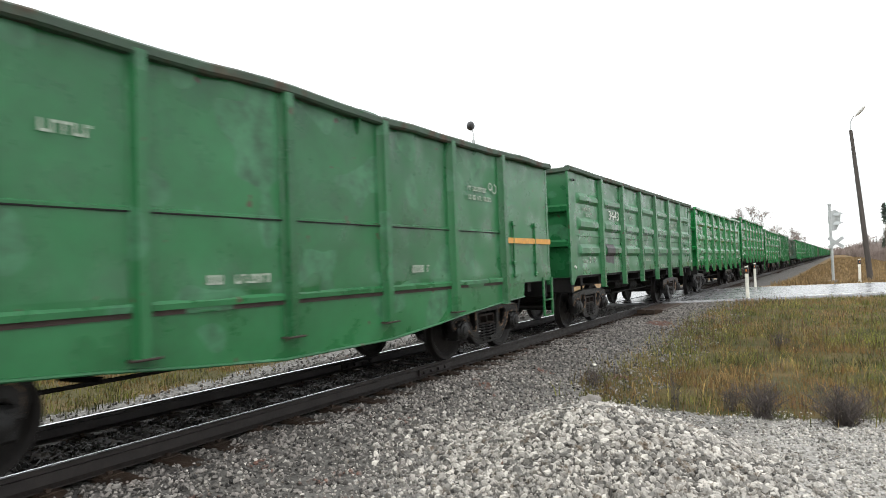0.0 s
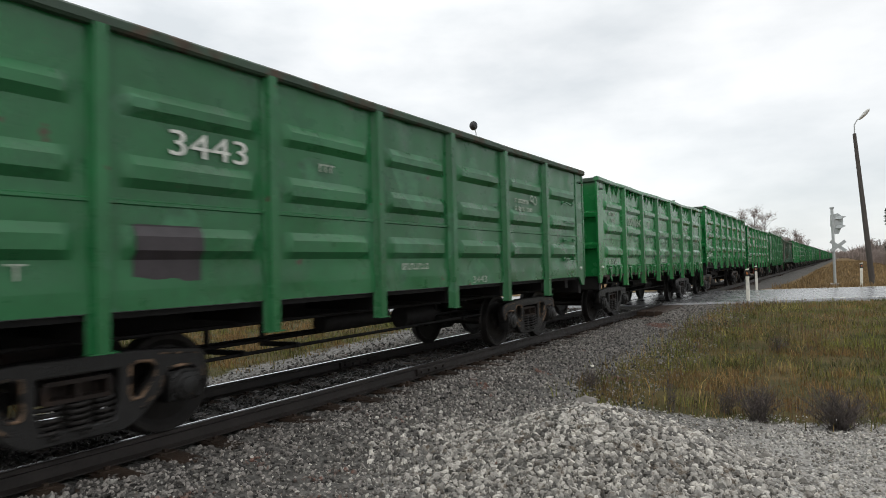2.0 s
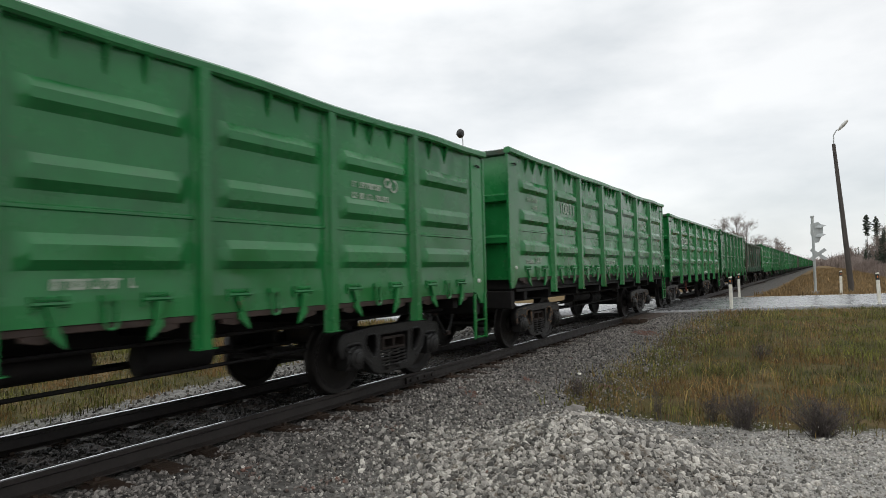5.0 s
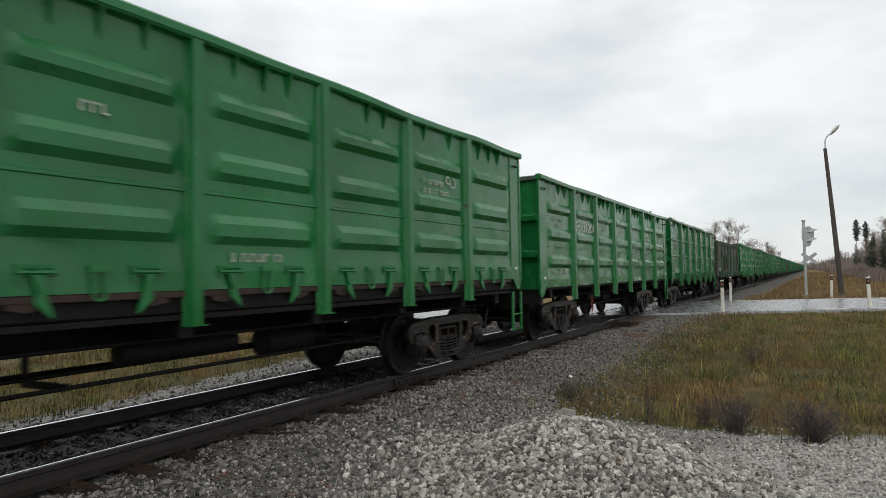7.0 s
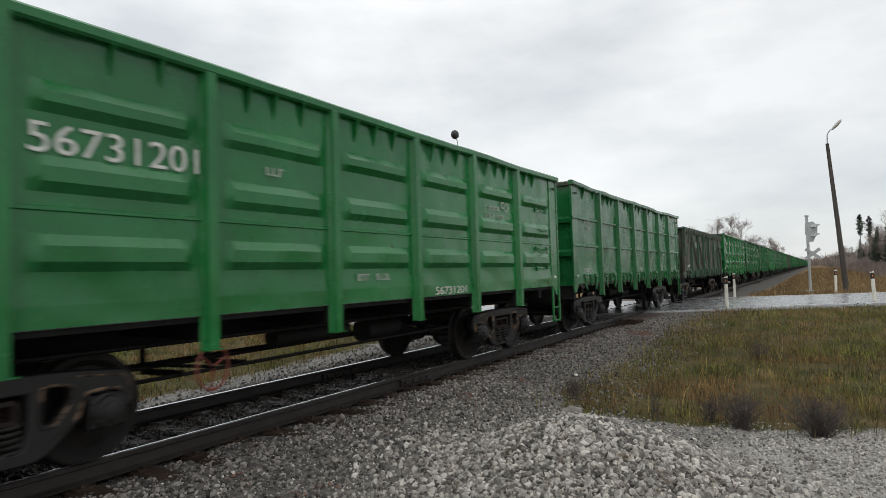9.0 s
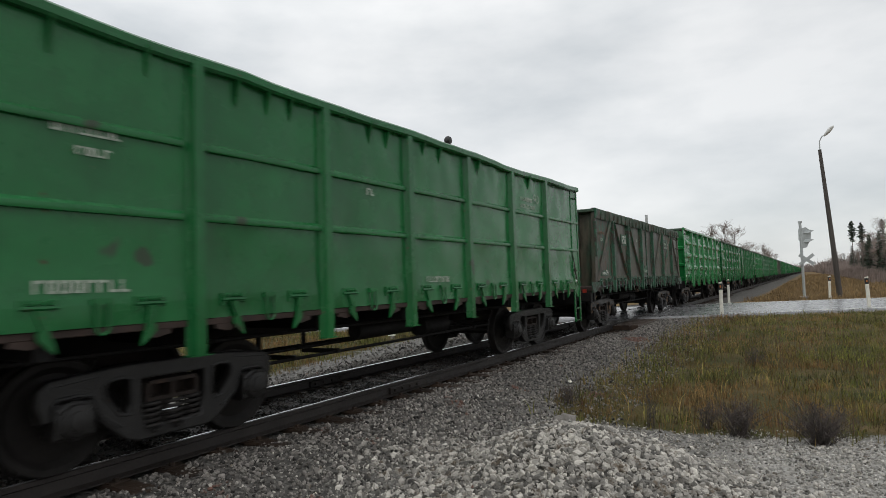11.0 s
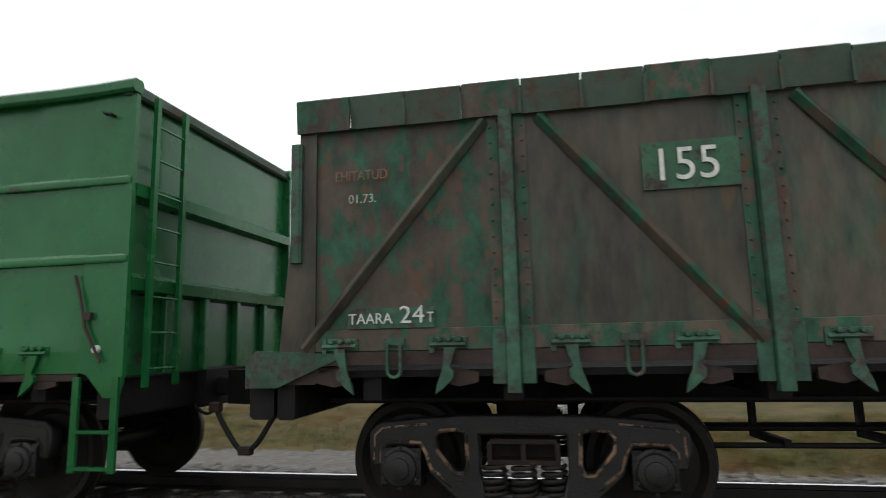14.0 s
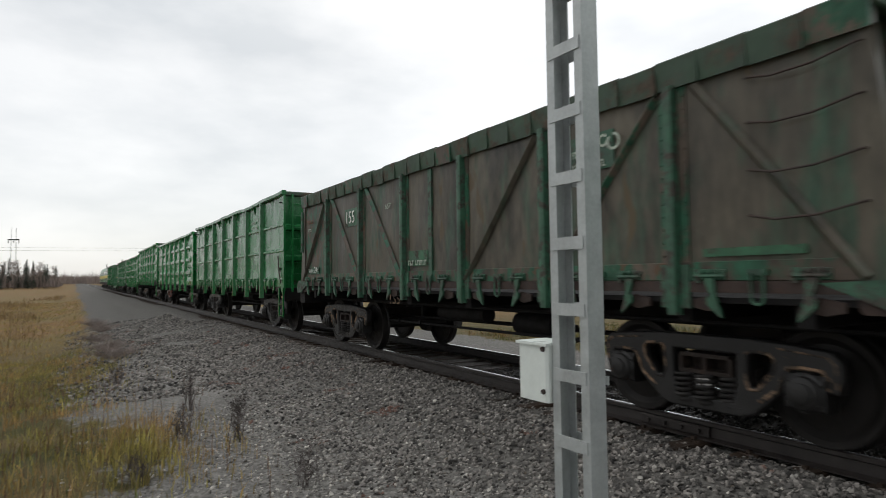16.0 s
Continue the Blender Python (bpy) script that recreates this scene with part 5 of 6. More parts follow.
# ---------- the train, wagon by wagon ----------
gondola(-1, GREEN, "pressed", rim=2, detail=1, marks=common_marks(2))
belly_wagon(0, 0.27)
gondola(1, GREEN_OLD, "pressed", latches=False, gussets=False, rim=0, ladder=False, label="faded green freight wagon with a dark overpainted square",
        marks=common_marks(11, tare="21 T") + [mark_text("3443", -3.76, 2.58, 0.235, 0.86), mark_text("3443", 1.45, 1.26, 0.11, 0.46, WHITE_WORN), rib_patch(-4.07, -3.43, 1.46, 1.95, PURPLE)])
gondola(2, GREEN_BRIGHT, "pressed", rim_paint=GREEN_BRIGHT, rim=1, label="bright green freight wagon with bulged pressed panels and hatch latches", marks=common_marks(21) + [mark_text("00000342", -4.0, 2.54, 0.22, 1.40, WHITE_WORN)])
gondola(3, GREEN_BRIGHT, "pressed", rim_paint=GREEN_BRIGHT, rim=1, label="green freight wagon with pressed panels and hatch latches", tall=1.02, lift=0.21, marks=common_marks(31, dz=0.24, tare="24T") + [mark_text("10011", -3.86, 2.83, 0.25, 0.92, WHITE_WORN)])
wagon_4 = gondola(4, GREEN_BRIGHT, "pressed", rim_paint=GREEN_BRIGHT, latches=False, rim=2, label="fresh green freight wagon with pressed panels and a long number", marks=common_marks(41, tare="21 4T") + [mark_text("56731201", -4.18, 2.545, 0.24, 1.46), mark_text("56731201", 1.35, 1.25, 0.12, 0.95)])
wheel = part("brake_wheel", Shape().tube([(0, 0.22 * math.cos(i * math.pi / 12), 0.22 * math.sin(i * math.pi / 12)) for i in range(25)], 0.014, 6), HAND_RED, wagon_4, "faded red brake wheel", m=pose(1.30, -2.45, 0.72, 0, 0, 12))
for i in range(3):
    a = i * math.pi * 2 / 3 + 0.4
    part("spoke", Shape().tube([(0, 0, 0), (0, 0.22 * math.cos(a), 0.22 * math.sin(a))], 0.011, 5), HAND_RED, wheel)
part("spindle", Shape().tube([(-0.9, 0, 0), (0.02, 0, 0)], 0.02, 6), DARK, wheel)
wagon_5 = gondola(5, GREEN, "plain", rim_paint=GREEN, rim=4, label="green freight wagon with plain bulged sides and horizontal belts", tall=1.03, marks=common_marks(51, False) + mark_logo(3.08, 3.06))
part("release_rod", Shape().tube([(0.02, 5.99, 2.03), (0.03, 6.06, 1.85), (0.03, 6.12, 1.6), (0.03, 6.28, 1.32)], 0.014, 6).box(0.0, 0.04, 6.10, 6.17, 1.66, 1.72), RUSTY, wagon_5, "bent scraped release rod", m=pose(SIDE + 0.016, 0, 0))
rungs = part("end_ladder", Shape().box(0.85, 0.90, 6.50, 6.54, 1.1, 3.6).box(1.25, 1.30, 6.50, 6.54, 1.1, 3.6), GREEN, wagon_5, "green steel ladder")
for i in range(8):
    part("rung", Shape().tube([(0.88, 6.52, 1.25 + i * 0.3), (1.28, 6.52, 1.25 + i * 0.3)], 0.012, 6), GREEN, rungs)
brown_wagon(6)
gondola(7, GREEN_BRIGHT, "pressed", rim_paint=GREEN_BRIGHT, rim=2, marks=common_marks(71))
gondola(8, GREEN, "pressed", rim=2, detail=1)
for k in range(9, 46):
    if k % 9 == 5:
        gondola(k, BROWN, "plain", False, False, 1, 0, "weathered brown freight wagon far along the train")
    else:
        gondola(k, (GREEN, GREEN_BRIGHT, GREEN_OLD)[k % 3], "plain" if k % 4 == 1 else "pressed", False, False, k % 4, 0 if k > 11 else 1)


def locomotive(y_front):
    """A twin-cab diesel shunting unit ahead of the wagons, green below and yellow above."""
    car = empty("locomotive", pose(MID, y_front, 0), "green and yellow diesel locomotive leading the train", "locomotive", "locomotives")
    CARS.append((car, None, y_front))
    s = Shape().box(-1.45, 1.45, -8.4, 8.4, 1.05, 1.35, 0.05)
    part("deck", s, DARK, car)
    body = Shape().prism([(-1.42, 1.35), (1.42, 1.35), (1.42, 3.3), (1.15, 3.9), (0.5, 4.15), (-0.5, 4.15), (-1.15, 3.9), (-1.42, 3.3)], "y", -8.2, 8.2)
    part("hull", body, GREEN, car)
    for e in (-1, 1):
        part("stripe", Shape().box(e * 1.43 - 0.008, e * 1.43 + 0.008, -8.2, 8.2, 2.0, 2.5), LOCO_YELLOW, car, "yellow side band")
        for y in (-7, -4.5, -1.5, 1.5, 4.5, 7):
            part("window", Shape().box(e * 1.425 - 0.01, e * 1.425 + 0.01, y - 0.5, y + 0.5, 2.65, 3.25), GLASS, car)
        part("roof_band", Shape().box(e * 1.0 - 0.35, e * 1.0 + 0.35, -8.25, 8.25, 3.35, 3.42), LOCO_YELLOW, car)
        part("cab_end", Shape().box(-1.40, 1.40, min(e * 8.2, e * 8.24), max(e * 8.2, e * 8.24), 1.4, 2.6), LOCO_YELLOW, car)
        part("cab_window", Shape().box(-1.0, 1.0, min(e * 8.2, e * 8.25), max(e * 8.2, e * 8.25), 2.75, 3.35), GLASS, car)
    for y in (-5.2, 5.2):
        bogie(car, y, False, False)
    return car


for i in range(2):
    locomotive(START + PITCH * -1 - 6.96 - 8.6 - 17.4 * i)



# ---------- trackside things ----------
def mast():
    """Battened mast of two steel channels, with a pale cabinet strapped to it."""
    m = empty("lattice_mast", pose(3.16, -2.52, -0.55), "galvanised steel mast of two channels joined by battens", "mast")
    top = 6.4
    for e in (-1, 1):
        ring = [(-0.052, e * 0.125), (0.052, e * 0.125), (0.052, e * 0.072), (0.045, e * 0.072), (0.043, e * 0.118), (-0.043, e * 0.118), (-0.045, e * 0.072), (-0.052, e * 0.072)]
        part("channel", Shape().prism(ring, "z", 0, top), GALV, m)
    for side in (-1, 1):
        for i in range(19):
            z = 0.21 + i * 0.3185
            part("batten", Shape().box(side * 0.0545 - 0.004, side * 0.0545 + 0.004, -0.11, 0.11, z - 0.03, z + 0.03), GALV, m)
    return m


mast()
cab = empty("junction_box", pose(3.16, -2.52, 0), "pale grey enamelled cabinet strapped to the lattice mast", "electrical box")
part("case", Shape().box(-0.10, 0.08, -0.36, -0.135, 0.785, 1.07, 0.012), BOX_WHITE, cab)
part("lid", Shape().box(-0.11, 0.09, -0.368, -0.130, 1.066, 1.08), BOX_WHITE, cab)
part("bracket", Shape().box(-0.062, -0.056, -0.16, 0.14, 0.90, 0.94), GALV, cab)
for z in (0.84, 1.05):
    part("screw", Shape().lathe([(0.0, 0.012), (0.012, 0.012), (0.014, 0.0)], (0.08, -0.16, z), 8), RUSTY, cab)


def crossing_signal():
    s = empty("crossing_signal", pose(5.2, 41.2, -0.05), "grey level-crossing signal with a crossbuck, seen from behind", "signal")
    part("post", Shape().tube([(0, 0, 0), (0.0, 0, 4.35)], 0.075, 14), GALV, s)
    part("cap", Shape().tube([(0, 0, 4.33), (0, 0, 4.42)], 0.11, 12), GALV, s)
    ring = [(-0.10, 3.95), (0.28, 4.05), (0.52, 3.80), (0.50, 3.42), (0.28, 2.88), (0.10, 2.85), (-0.12, 3.35)]
    part("backboard", Shape().prism(ring, "y", -0.05, -0.02), GALV, s, "grey teardrop backboard")
    for x, z in ((0.22, 3.72), (0.20, 3.2)):
        part("visor", Shape().add([(x - 0.12, -0.03, z), (x + 0.12, -0.03, z), (x, -0.03, z + 0.16), (x + 0.46, -0.26, z + 0.10), (x + 0.2, -0.28, z - 0.03), (x + 0.26, -0.26, z + 0.16)], [(0, 1, 4), (1, 3, 4), (1, 2, 5, 3), (0, 4, 5, 2), (3, 5, 4)]), GALV, s)
    for a in (38, -38):
        c, d = math.cos(radians(a)), math.sin(radians(a))
        w, h = 0.46, 0.09
        ring = [(c * p - d * q + 0.22, d * p + c * q + 2.18) for p, q in ((-w, -h), (w, -h), (w, h), (-w, h))]
        part("crossbuck_arm", Shape().prism(ring, "y", -0.12 if a > 0 else -0.095, -0.10 if a > 0 else -0.075), GALV, s, "grey back of a crossbuck arm")
    part("foot", Shape().box(-0.25, 0.25, -0.25, 0.25, -0.25, 0.06, 0.03), CONCRETE, s)
    return s


crossing_signal()


def street_lamp(base, top, head, mat, label):
    s = empty("street_lamp", pose(*base), label, "street lamp")
    t, h = Vector(top) - Vector(base), Vector(head) - Vector(base)
    part("pole", Shape().tube([(0, 0, -0.3), t * 0.5, t], 0.17, 12, 0.10), mat, s)
    bend = t + Vector((0.02, 0, 0.55))
    part("arm", Shape().tube([t - Vector((0, 0, 0.3)), bend, bend * 0.5 + h * 0.5 + Vector((0, 0, 0.12)), h], 0.035, 8), GALV, s)
    d = (h - bend).normalized()
    path = [h - d * 0.1, h + d * 0.05, h + d * 0.35, h + d * 0.62, h + d * 0.72]
    housing = Shape()
    n = 14
    v, f = [], []
    w = d.cross(Vector((0, 1, 0))).normalized()
    for p, r in zip(path, (0.05, 0.14, 0.20, 0.15, 0.03)):
        v += [p + Vector((0, 1, 0)) * r * math.cos(2 * math.pi * j / n) + w * r * 0.62 * math.sin(2 * math.pi * j / n) for j in range(n)]
    for i in range(4):
        f += [(i * n + j, i * n + (j + 1) % n, (i + 1) * n + (j + 1) % n, (i + 1) * n + j) for j in range(n)]
    f += [tuple(range(n)), tuple(range(4 * n, 5 * n))]
    part("lamp_head", housing.add(v, f), LENS if mat is POLE_WOOD else BLACK, s)
    return s


street_lamp((7.09, 45.6, -0.05), (6.51, 45.6, 9.15), (6.85, 45.6, 10.05), POLE_WOOD, "leaning dark wooden street lamp beside the road")
far_lamp = empty("street_lamp", pose(-12.25, 31.1, -0.3), "tall street lamp with a dark round head beyond the train", "street lamp")
part("pole", Shape().tube([(0, 0, 0), (0, 0, 9.3)], 0.13, 12, 0.08), GALV, far_lamp)
part("arm", Shape().tube([(0, 0, 9.2), (0, 0, 9.7), (-0.08, 0, 9.95)], 0.03, 8), GALV, far_lamp)
part("lamp_head", Shape().lathe([(0.0, -0.22), (0.16, -0.19), (0.26, -0.08), (0.28, 0.05), (0.2, 0.16), (0.0, 0.2)], (-0.16, 0, 10.15), 18), BLACK, far_lamp, "dark round lamp head")
pole = empty("signal_pole", pose(-6.0, 53.0, -0.3), "plain grey pole rising behind the train", "pole")
part("shaft", Shape().tube([(0, 0, 0), (0, 0, 6.9)], 0.13, 12, 0.11), GALV, pole)


def guide_post():
    s = empty("guide_post", pose(2.66, 24.75, -0.06), "white roadside guide post with black band and reflector", "guide post", "posts along the road")
    part("shaft", Shape().prism(chamfer(-0.06, 0.06, -0.05, 0.05, 0.02), "z", -0.15, 0.95), POST_WHITE, s)
    part("band", Shape().prism(chamfer(-0.063, 0.063, -0.053, 0.053, 0.02), "z", 0.95, 1.18), BLACK, s, "black upper band")
    part("cap", Shape().add([(-0.06, -0.05, 1.18), (0.06, -0.05, 1.18), (0.06, 0.05, 1.18), (-0.06, 0.05, 1.18), (-0.06, -0.05, 1.21), (0.06, -0.05, 1.25), (0.06, 0.05, 1.25), (-0.06, 0.05, 1.21)],
                            [(0, 1, 2, 3), (4, 7, 6, 5), (0, 4, 5, 1), (1, 5, 6, 2), (2, 6, 7, 3), (3, 7, 4, 0)]), POST_WHITE, s)
    part("reflector", Shape().box(0.0632, 0.068, -0.018, 0.018, 1.03, 1.11), ORANGE, s)
    part("reflector", Shape().box(-0.018, 0.018, -0.058, -0.0535, 1.03, 1.11), ORANGE, s)
    return s


first = guide_post()
for x, y, lean in ((1.92, 34.4, 0), (6.4, 39.4, 1), (7.45, 29.4, -2)):
    copy_thing(first, pose(x, y, -0.06, 0, lean, 8))

sign = empty("kilometre_marker", pose(-5.2, 15.0, -0.55), "small white trackside marker board on a post", "marker post")
part("shaft", Shape().box(-0.05, 0.05, -0.04, 0.04, 0.0, 0.55), CONCRETE, sign)
part("board", Shape().box(-0.14, 0.14, -0.05, -0.03, 0.5, 0.95, 0.01), POST_WHITE, sign)
part("number", lettering("2", 0.2, BLACK), BLACK, sign, m=pose(0.06, -0.056, 0.62, 0, 0, -90))


# ---------- loose stone ----------
ICO = bmesh.new()
bmesh.ops.create_icosphere(ICO, subdivisions=1, radius=1.0)
ICO_V = np.array([v.co[:] for v in ICO.verts])
ICO_F = np.array([[v.index for v in f.verts] for f in ICO.faces])
ICO.free()


def stones(name, points, sizes, mat, label, seed, category="gravel"):
    """Many crushed stones as one object: jittered, squashed and turned."""
    r = np.random.RandomState(seed)
    n, k = len(points), len(ICO_V)
    q = r.normal(size=(n, 4))
    q /= np.linalg.norm(q, axis=1)[:, None]
    w, x, y, z = q.T
    rot = np.array([[1 - 2 * (y * y + z * z), 2 * (x * y - w * z), 2 * (x * z + w * y)], [2 * (x * y + w * z), 1 - 2 * (x * x + z * z), 2 * (y * z - w * x)], [2 * (x * z - w * y), 2 * (y * z + w * x), 1 - 2 * (x * x + y * y)]]).transpose(2, 0, 1)
    shape = ICO_V[None] * r.uniform(0.6, 1.3, (n, k, 1)) * r.uniform(0.5, 1.2, (n, 1, 3)) * np.asarray(sizes)[:, None, None]
    co = np.einsum("nij,nkj->nki", rot, shape) + np.asarray(points)[:, None, :]
    faces = (ICO_F[None] + (np.arange(n) * k)[:, None, None]).reshape(-1)
    me = bpy.data.meshes.new(name)
    me.vertices.add(n * k)
    me.vertices.foreach_set("co", co.astype("f").ravel())
    m = n * len(ICO_F)
    me.loops.add(m * 3)
    me.loops.foreach_set("vertex_index", faces.astype("i"))
    me.polygons.add(m)
    me.polygons.foreach_set("loop_start", np.arange(0, m * 3, 3, dtype="i"))
    me.update(calc_edges=True)
    me.shade_flat()
    return tagged(part(name, me, mat), label, category, kind="stuff")


def scatter(n, x0, x1, y0, y1, seed, keep, lift=0.0, size=(0.02, 0.035)):
    r = np.random.RandomState(seed)
    pts, sizes = [], []
    for x, y, c, s in zip(r.uniform(x0, x1, n), r.uniform(y0, y1, n), r.uniform(0, 1, n), r.uniform(0, 1, n)):
        if c < keep(x, y):
            v = size[0] + (size[1] - size[0]) * s * s
            pts.append((x, y, ground_z(x, y) + lift + v * 0.25))
            sizes.append(v)
    return pts, sizes


def bed_keep(x, y):
    if min(abs(x), abs(x - 2 * MID)) < 0.075:
        return 0.0
    return 0.0 if abs(road_offset(x, y)) < ROAD_HALF + 0.2 else 1.0


near_bed = scatter(20000, -1.5, -0.07, -9, 21, 1, lambda x, y: bed_keep(x, y) * 0.7, 0.010, (0.014, 0.036))
shoulder = scatter(88000, 0.06, 3.2, -26, 24, 2, lambda x, y: bed_keep(x, y) * (0.55 + 0.45 * smooth(0.3, 0.7, x)) * (1 - smooth(1.5 + 0.9 * smooth(0, -4, y), 3.2, x) * 0.85) * (1 - 0.15 * smooth(0.7, 1.5, x) * smooth(9, 6, y) * smooth(-1, 1.5, y)), 0.002, (0.013, 0.032))
far_bed = scatter(8000, -4.6, -1.66, -8, 22, 3, lambda x, y: bed_keep(x, y) * (1 - smooth(-3.2, -4.6, x) * 0.8), 0.006, (0.02, 0.045))
for name, (pts, sizes), mat, label in (("track_ballast", near_bed, BALLAST_GLINT, "dark grey crushed ballast between the rails"), ("ballast_shoulder", shoulder, BALLAST, "grey crushed ballast on the track shoulder"),
                                       ("far_ballast", far_bed, BALLAST, "grey crushed ballast beyond the track")):
    stones(name, pts, sizes, mat, label, 7)


def pale_keep(x, y):
    if x < 0.6 or y < -13:
        return 0.0
    turf = cover_at(x, y)[0]
    return (0.45 + 0.55 * smooth(1.0, 2.4, x)) * (1 - turf) ** 2 * (1.0 if y > -2 else 0.5)


pts, sizes = scatter(95000, 0.6, 8.4, -10, 9.2, 5, pale_keep, 0.000, (0.007, 0.025))
stones("loose_gravel", pts, sizes, STONE, "pale grey loose limestone gravel", 8)


pts, sizes = scatter(24000, 1.2, 5.6, -34, -11.5, 15, lambda x, y: 1 - 0.9 * cover_at(x, y)[0], 0.0, (0.016, 0.05))
stones("bank_gravel", pts, sizes, BALLAST, "grey gravel on the embankment", 12)


def pile_keep(x, y):
    return min(1.0, 1.5 * math.exp(-(((x - 3.45) / 1.45) ** 2 + ((y - 5.75) / 1.35) ** 2) ** 1.5))


pts, sizes = scatter(48000, 1.2, 5.8, 3.4, 8.0, 6, pile_keep, 0.003, (0.011, 0.046))
chips = scatter(16000, 3.9, 8.4, 4.2, 9.4, 61, lambda x, y: chalk_at(x, y), 0.0, (0.006, 0.019))
stones("limestone_chips", *chips, CHALK, "white limestone chips strewn past the heap", 62)
stones("gravel_heap", pts, sizes, STONE, "heap of pale crushed limestone beside the track", 9, "gravel heap")
pts, sizes = scatter(3200, -8.6, -4.4, -2.4, 2.0, 16, lambda x, y: 1.2 * math.exp(-(((x + 6.6) / 1.7) ** 2 + ((y + 0.2) / 1.7) ** 2)), 0.004, (0.03, 0.08))
stones("gravel_heap", pts, sizes, STONE, "pale crushed stone heap beyond the track", 10, "gravel heap")


def boulder(x, y, s, mat, label, seed):
    bm = bmesh.new()
    bmesh.ops.create_icosphere(bm, subdivisions=3, radius=s)
    for v in bm.verts:
        v.co *= 1 + 0.45 * noise.noise(v.co / s * 1.1 + Vector((seed, 0, 0)))
        v.co.z *= 0.7
    me = bpy.data.meshes.new("boulder")
    bm.to_mesh(me)
    bm.free()
    return tagged(part("boulder", me, mat, m=pose(x, y, ground_z(x, y) + s * 0.4, 0, 0, seed * 50)), label, "rock")


boulder(3.22, 6.35, 0.12, BALLAST, "dark angular rock on the gravel heap", 1)
boulder(1.75, 10.67, 0.034, POST_WHITE, "small white stone in the grass", 2)


# ---------- grass and weeds ----------
def blades(name, roots, heights, mat, label, seed, width=0.006, lean=0.45):
    """Many bent blades, three faces each, as one object."""
    r = np.random.RandomState(seed)
    n = len(roots)
    p, h = np.asarray(roots), np.asarray(heights)[:, None]
    a, b = r.uniform(0, 2 * np.pi, n), r.uniform(0, 2 * np.pi, n)
    side = np.stack([np.cos(a), np.sin(a), np.zeros(n)], 1) * (width * r.uniform(0.5, 1.3, n))[:, None]
    tip = np.stack([np.cos(b), np.sin(b), np.zeros(n)], 1) * lean * r.uniform(0.1, 1.0, n)[:, None]
    up = np.array([0, 0, 1.0])
    mid = p + h * (0.55 * up + 0.28 * tip)
    end = p + h * (0.95 * up * r.uniform(0.75, 1.0, n)[:, None] + tip)
    co = np.stack([p - side, p + side, mid - side * 0.8, mid + side * 0.8, end], 1)
    tri = np.array([[0, 1, 3], [0, 3, 2], [2, 3, 4]])
    faces = (tri[None] + (np.arange(n) * 5)[:, None, None]).reshape(-1)
    me = bpy.data.meshes.new(name)
    me.vertices.add(n * 5)
    me.vertices.foreach_set("co", co.astype("f").ravel())
    me.loops.add(n * 9)
    me.loops.foreach_set("vertex_index", faces.astype("i"))
    me.polygons.add(n * 3)
    me.polygons.foreach_set("loop_start", np.arange(0, n * 9, 3, dtype="i"))
    me.update(calc_edges=True)
    return tagged(part(name, me, mat), label, "grass", kind="stuff")


def grow(n, x0, x1, y0, y1, seed, keep, lo, hi):
    r = np.random.RandomState(seed)
    roots, hs = [], []
    for x, y, c, s in zip(r.uniform(x0, x1, n), r.uniform(y0, y1, n), r.uniform(0, 1, n), r.uniform(0, 1, n)):
        clump = 0.55 + 0.9 * noise.noise((x * 1.4, y * 1.4, seed)) + 0.4 * noise.noise((x * 4, y * 4, seed))
        if abs(road_offset(x, y)) > ROAD_HALF + 0.05 and c < keep(x, y) * max(0.06, clump):
            roots.append((x, y, ground_z(x, y) - 0.01))
            hs.append((lo + (hi - lo) * s * s) * (0.6 + 0.6 * max(0.2, clump)))
    return roots, hs


def turf_of(x, y):
    return cover_at(x, y)[0]


green_share = lambda x, y: smooth(-0.1, 0.35, noise.noise((x * 0.35, y * 0.35, 3.0)) + 0.05 * (y - 14))
r1 = grow(125000, 1.2, 12, 8.0, 27, 21, lambda x, y: turf_of(x, y) * (1 - 0.7 * green_share(x, y)), 0.06, 0.27)
blades("autumn_grass", *r1, GRASS, "yellow-brown autumn grass between the gravel and the road", 31, width=0.006, lean=0.65)
r2 = grow(90000, 1.6, 14, 8.6, 28, 22, lambda x, y: turf_of(x, y) * green_share(x, y), 0.04, 0.12)
blades("green_grass", *r2, GRASS_GREEN, "short green grass beside the road", 32, width=0.0055, lean=0.6)
r3 = grow(80000, -10, -3.3, 2.0, 22, 23, turf_of, 0.05, 0.24)
blades("verge_grass", *r3, GRASS, "yellow-green grass verge beyond the track", 33, width=0.008)
r4 = grow(60000, 3.4, 12, -24, -4, 24, lambda x, y: turf_of(x, y) * (0.7 + 0.6 * smooth(4.2, 5.2, x)), 0.05, 0.26)
blades("embankment_grass", *r4, GRASS_BANK, "yellow-green grass tufts on the gravel bank", 34)
r5 = grow(34000, -13, -4.2, -18, 3.0, 26, turf_of, 0.08, 0.32)
blades("far_verge_grass", *r5, GRASS, "dull autumn grass beyond the track", 37, width=0.008)
r10 = grow(52000, 4.3, 16, -90, -18, 30, lambda x, y: smooth(4.3, 5.1, x), 0.06, 0.26)
blades("track_verge_grass", *r10, GRASS_BANK, "yellow-green grass strip along the embankment", 40, width=0.009, lean=0.6)
r6 = grow(30000, 6.0, 20, -130, -26, 25, lambda x, y: smooth(6.0, 8.0, x) * smooth(-0.15, 0.35, noise.noise((x * 0.12, y * 0.05, 8.0))), 0.25, 0.75)
blades("dry_reeds", *r6, GRASS_DRY, "tall dry brown grass in the field", 35, width=0.02, lean=0.3)
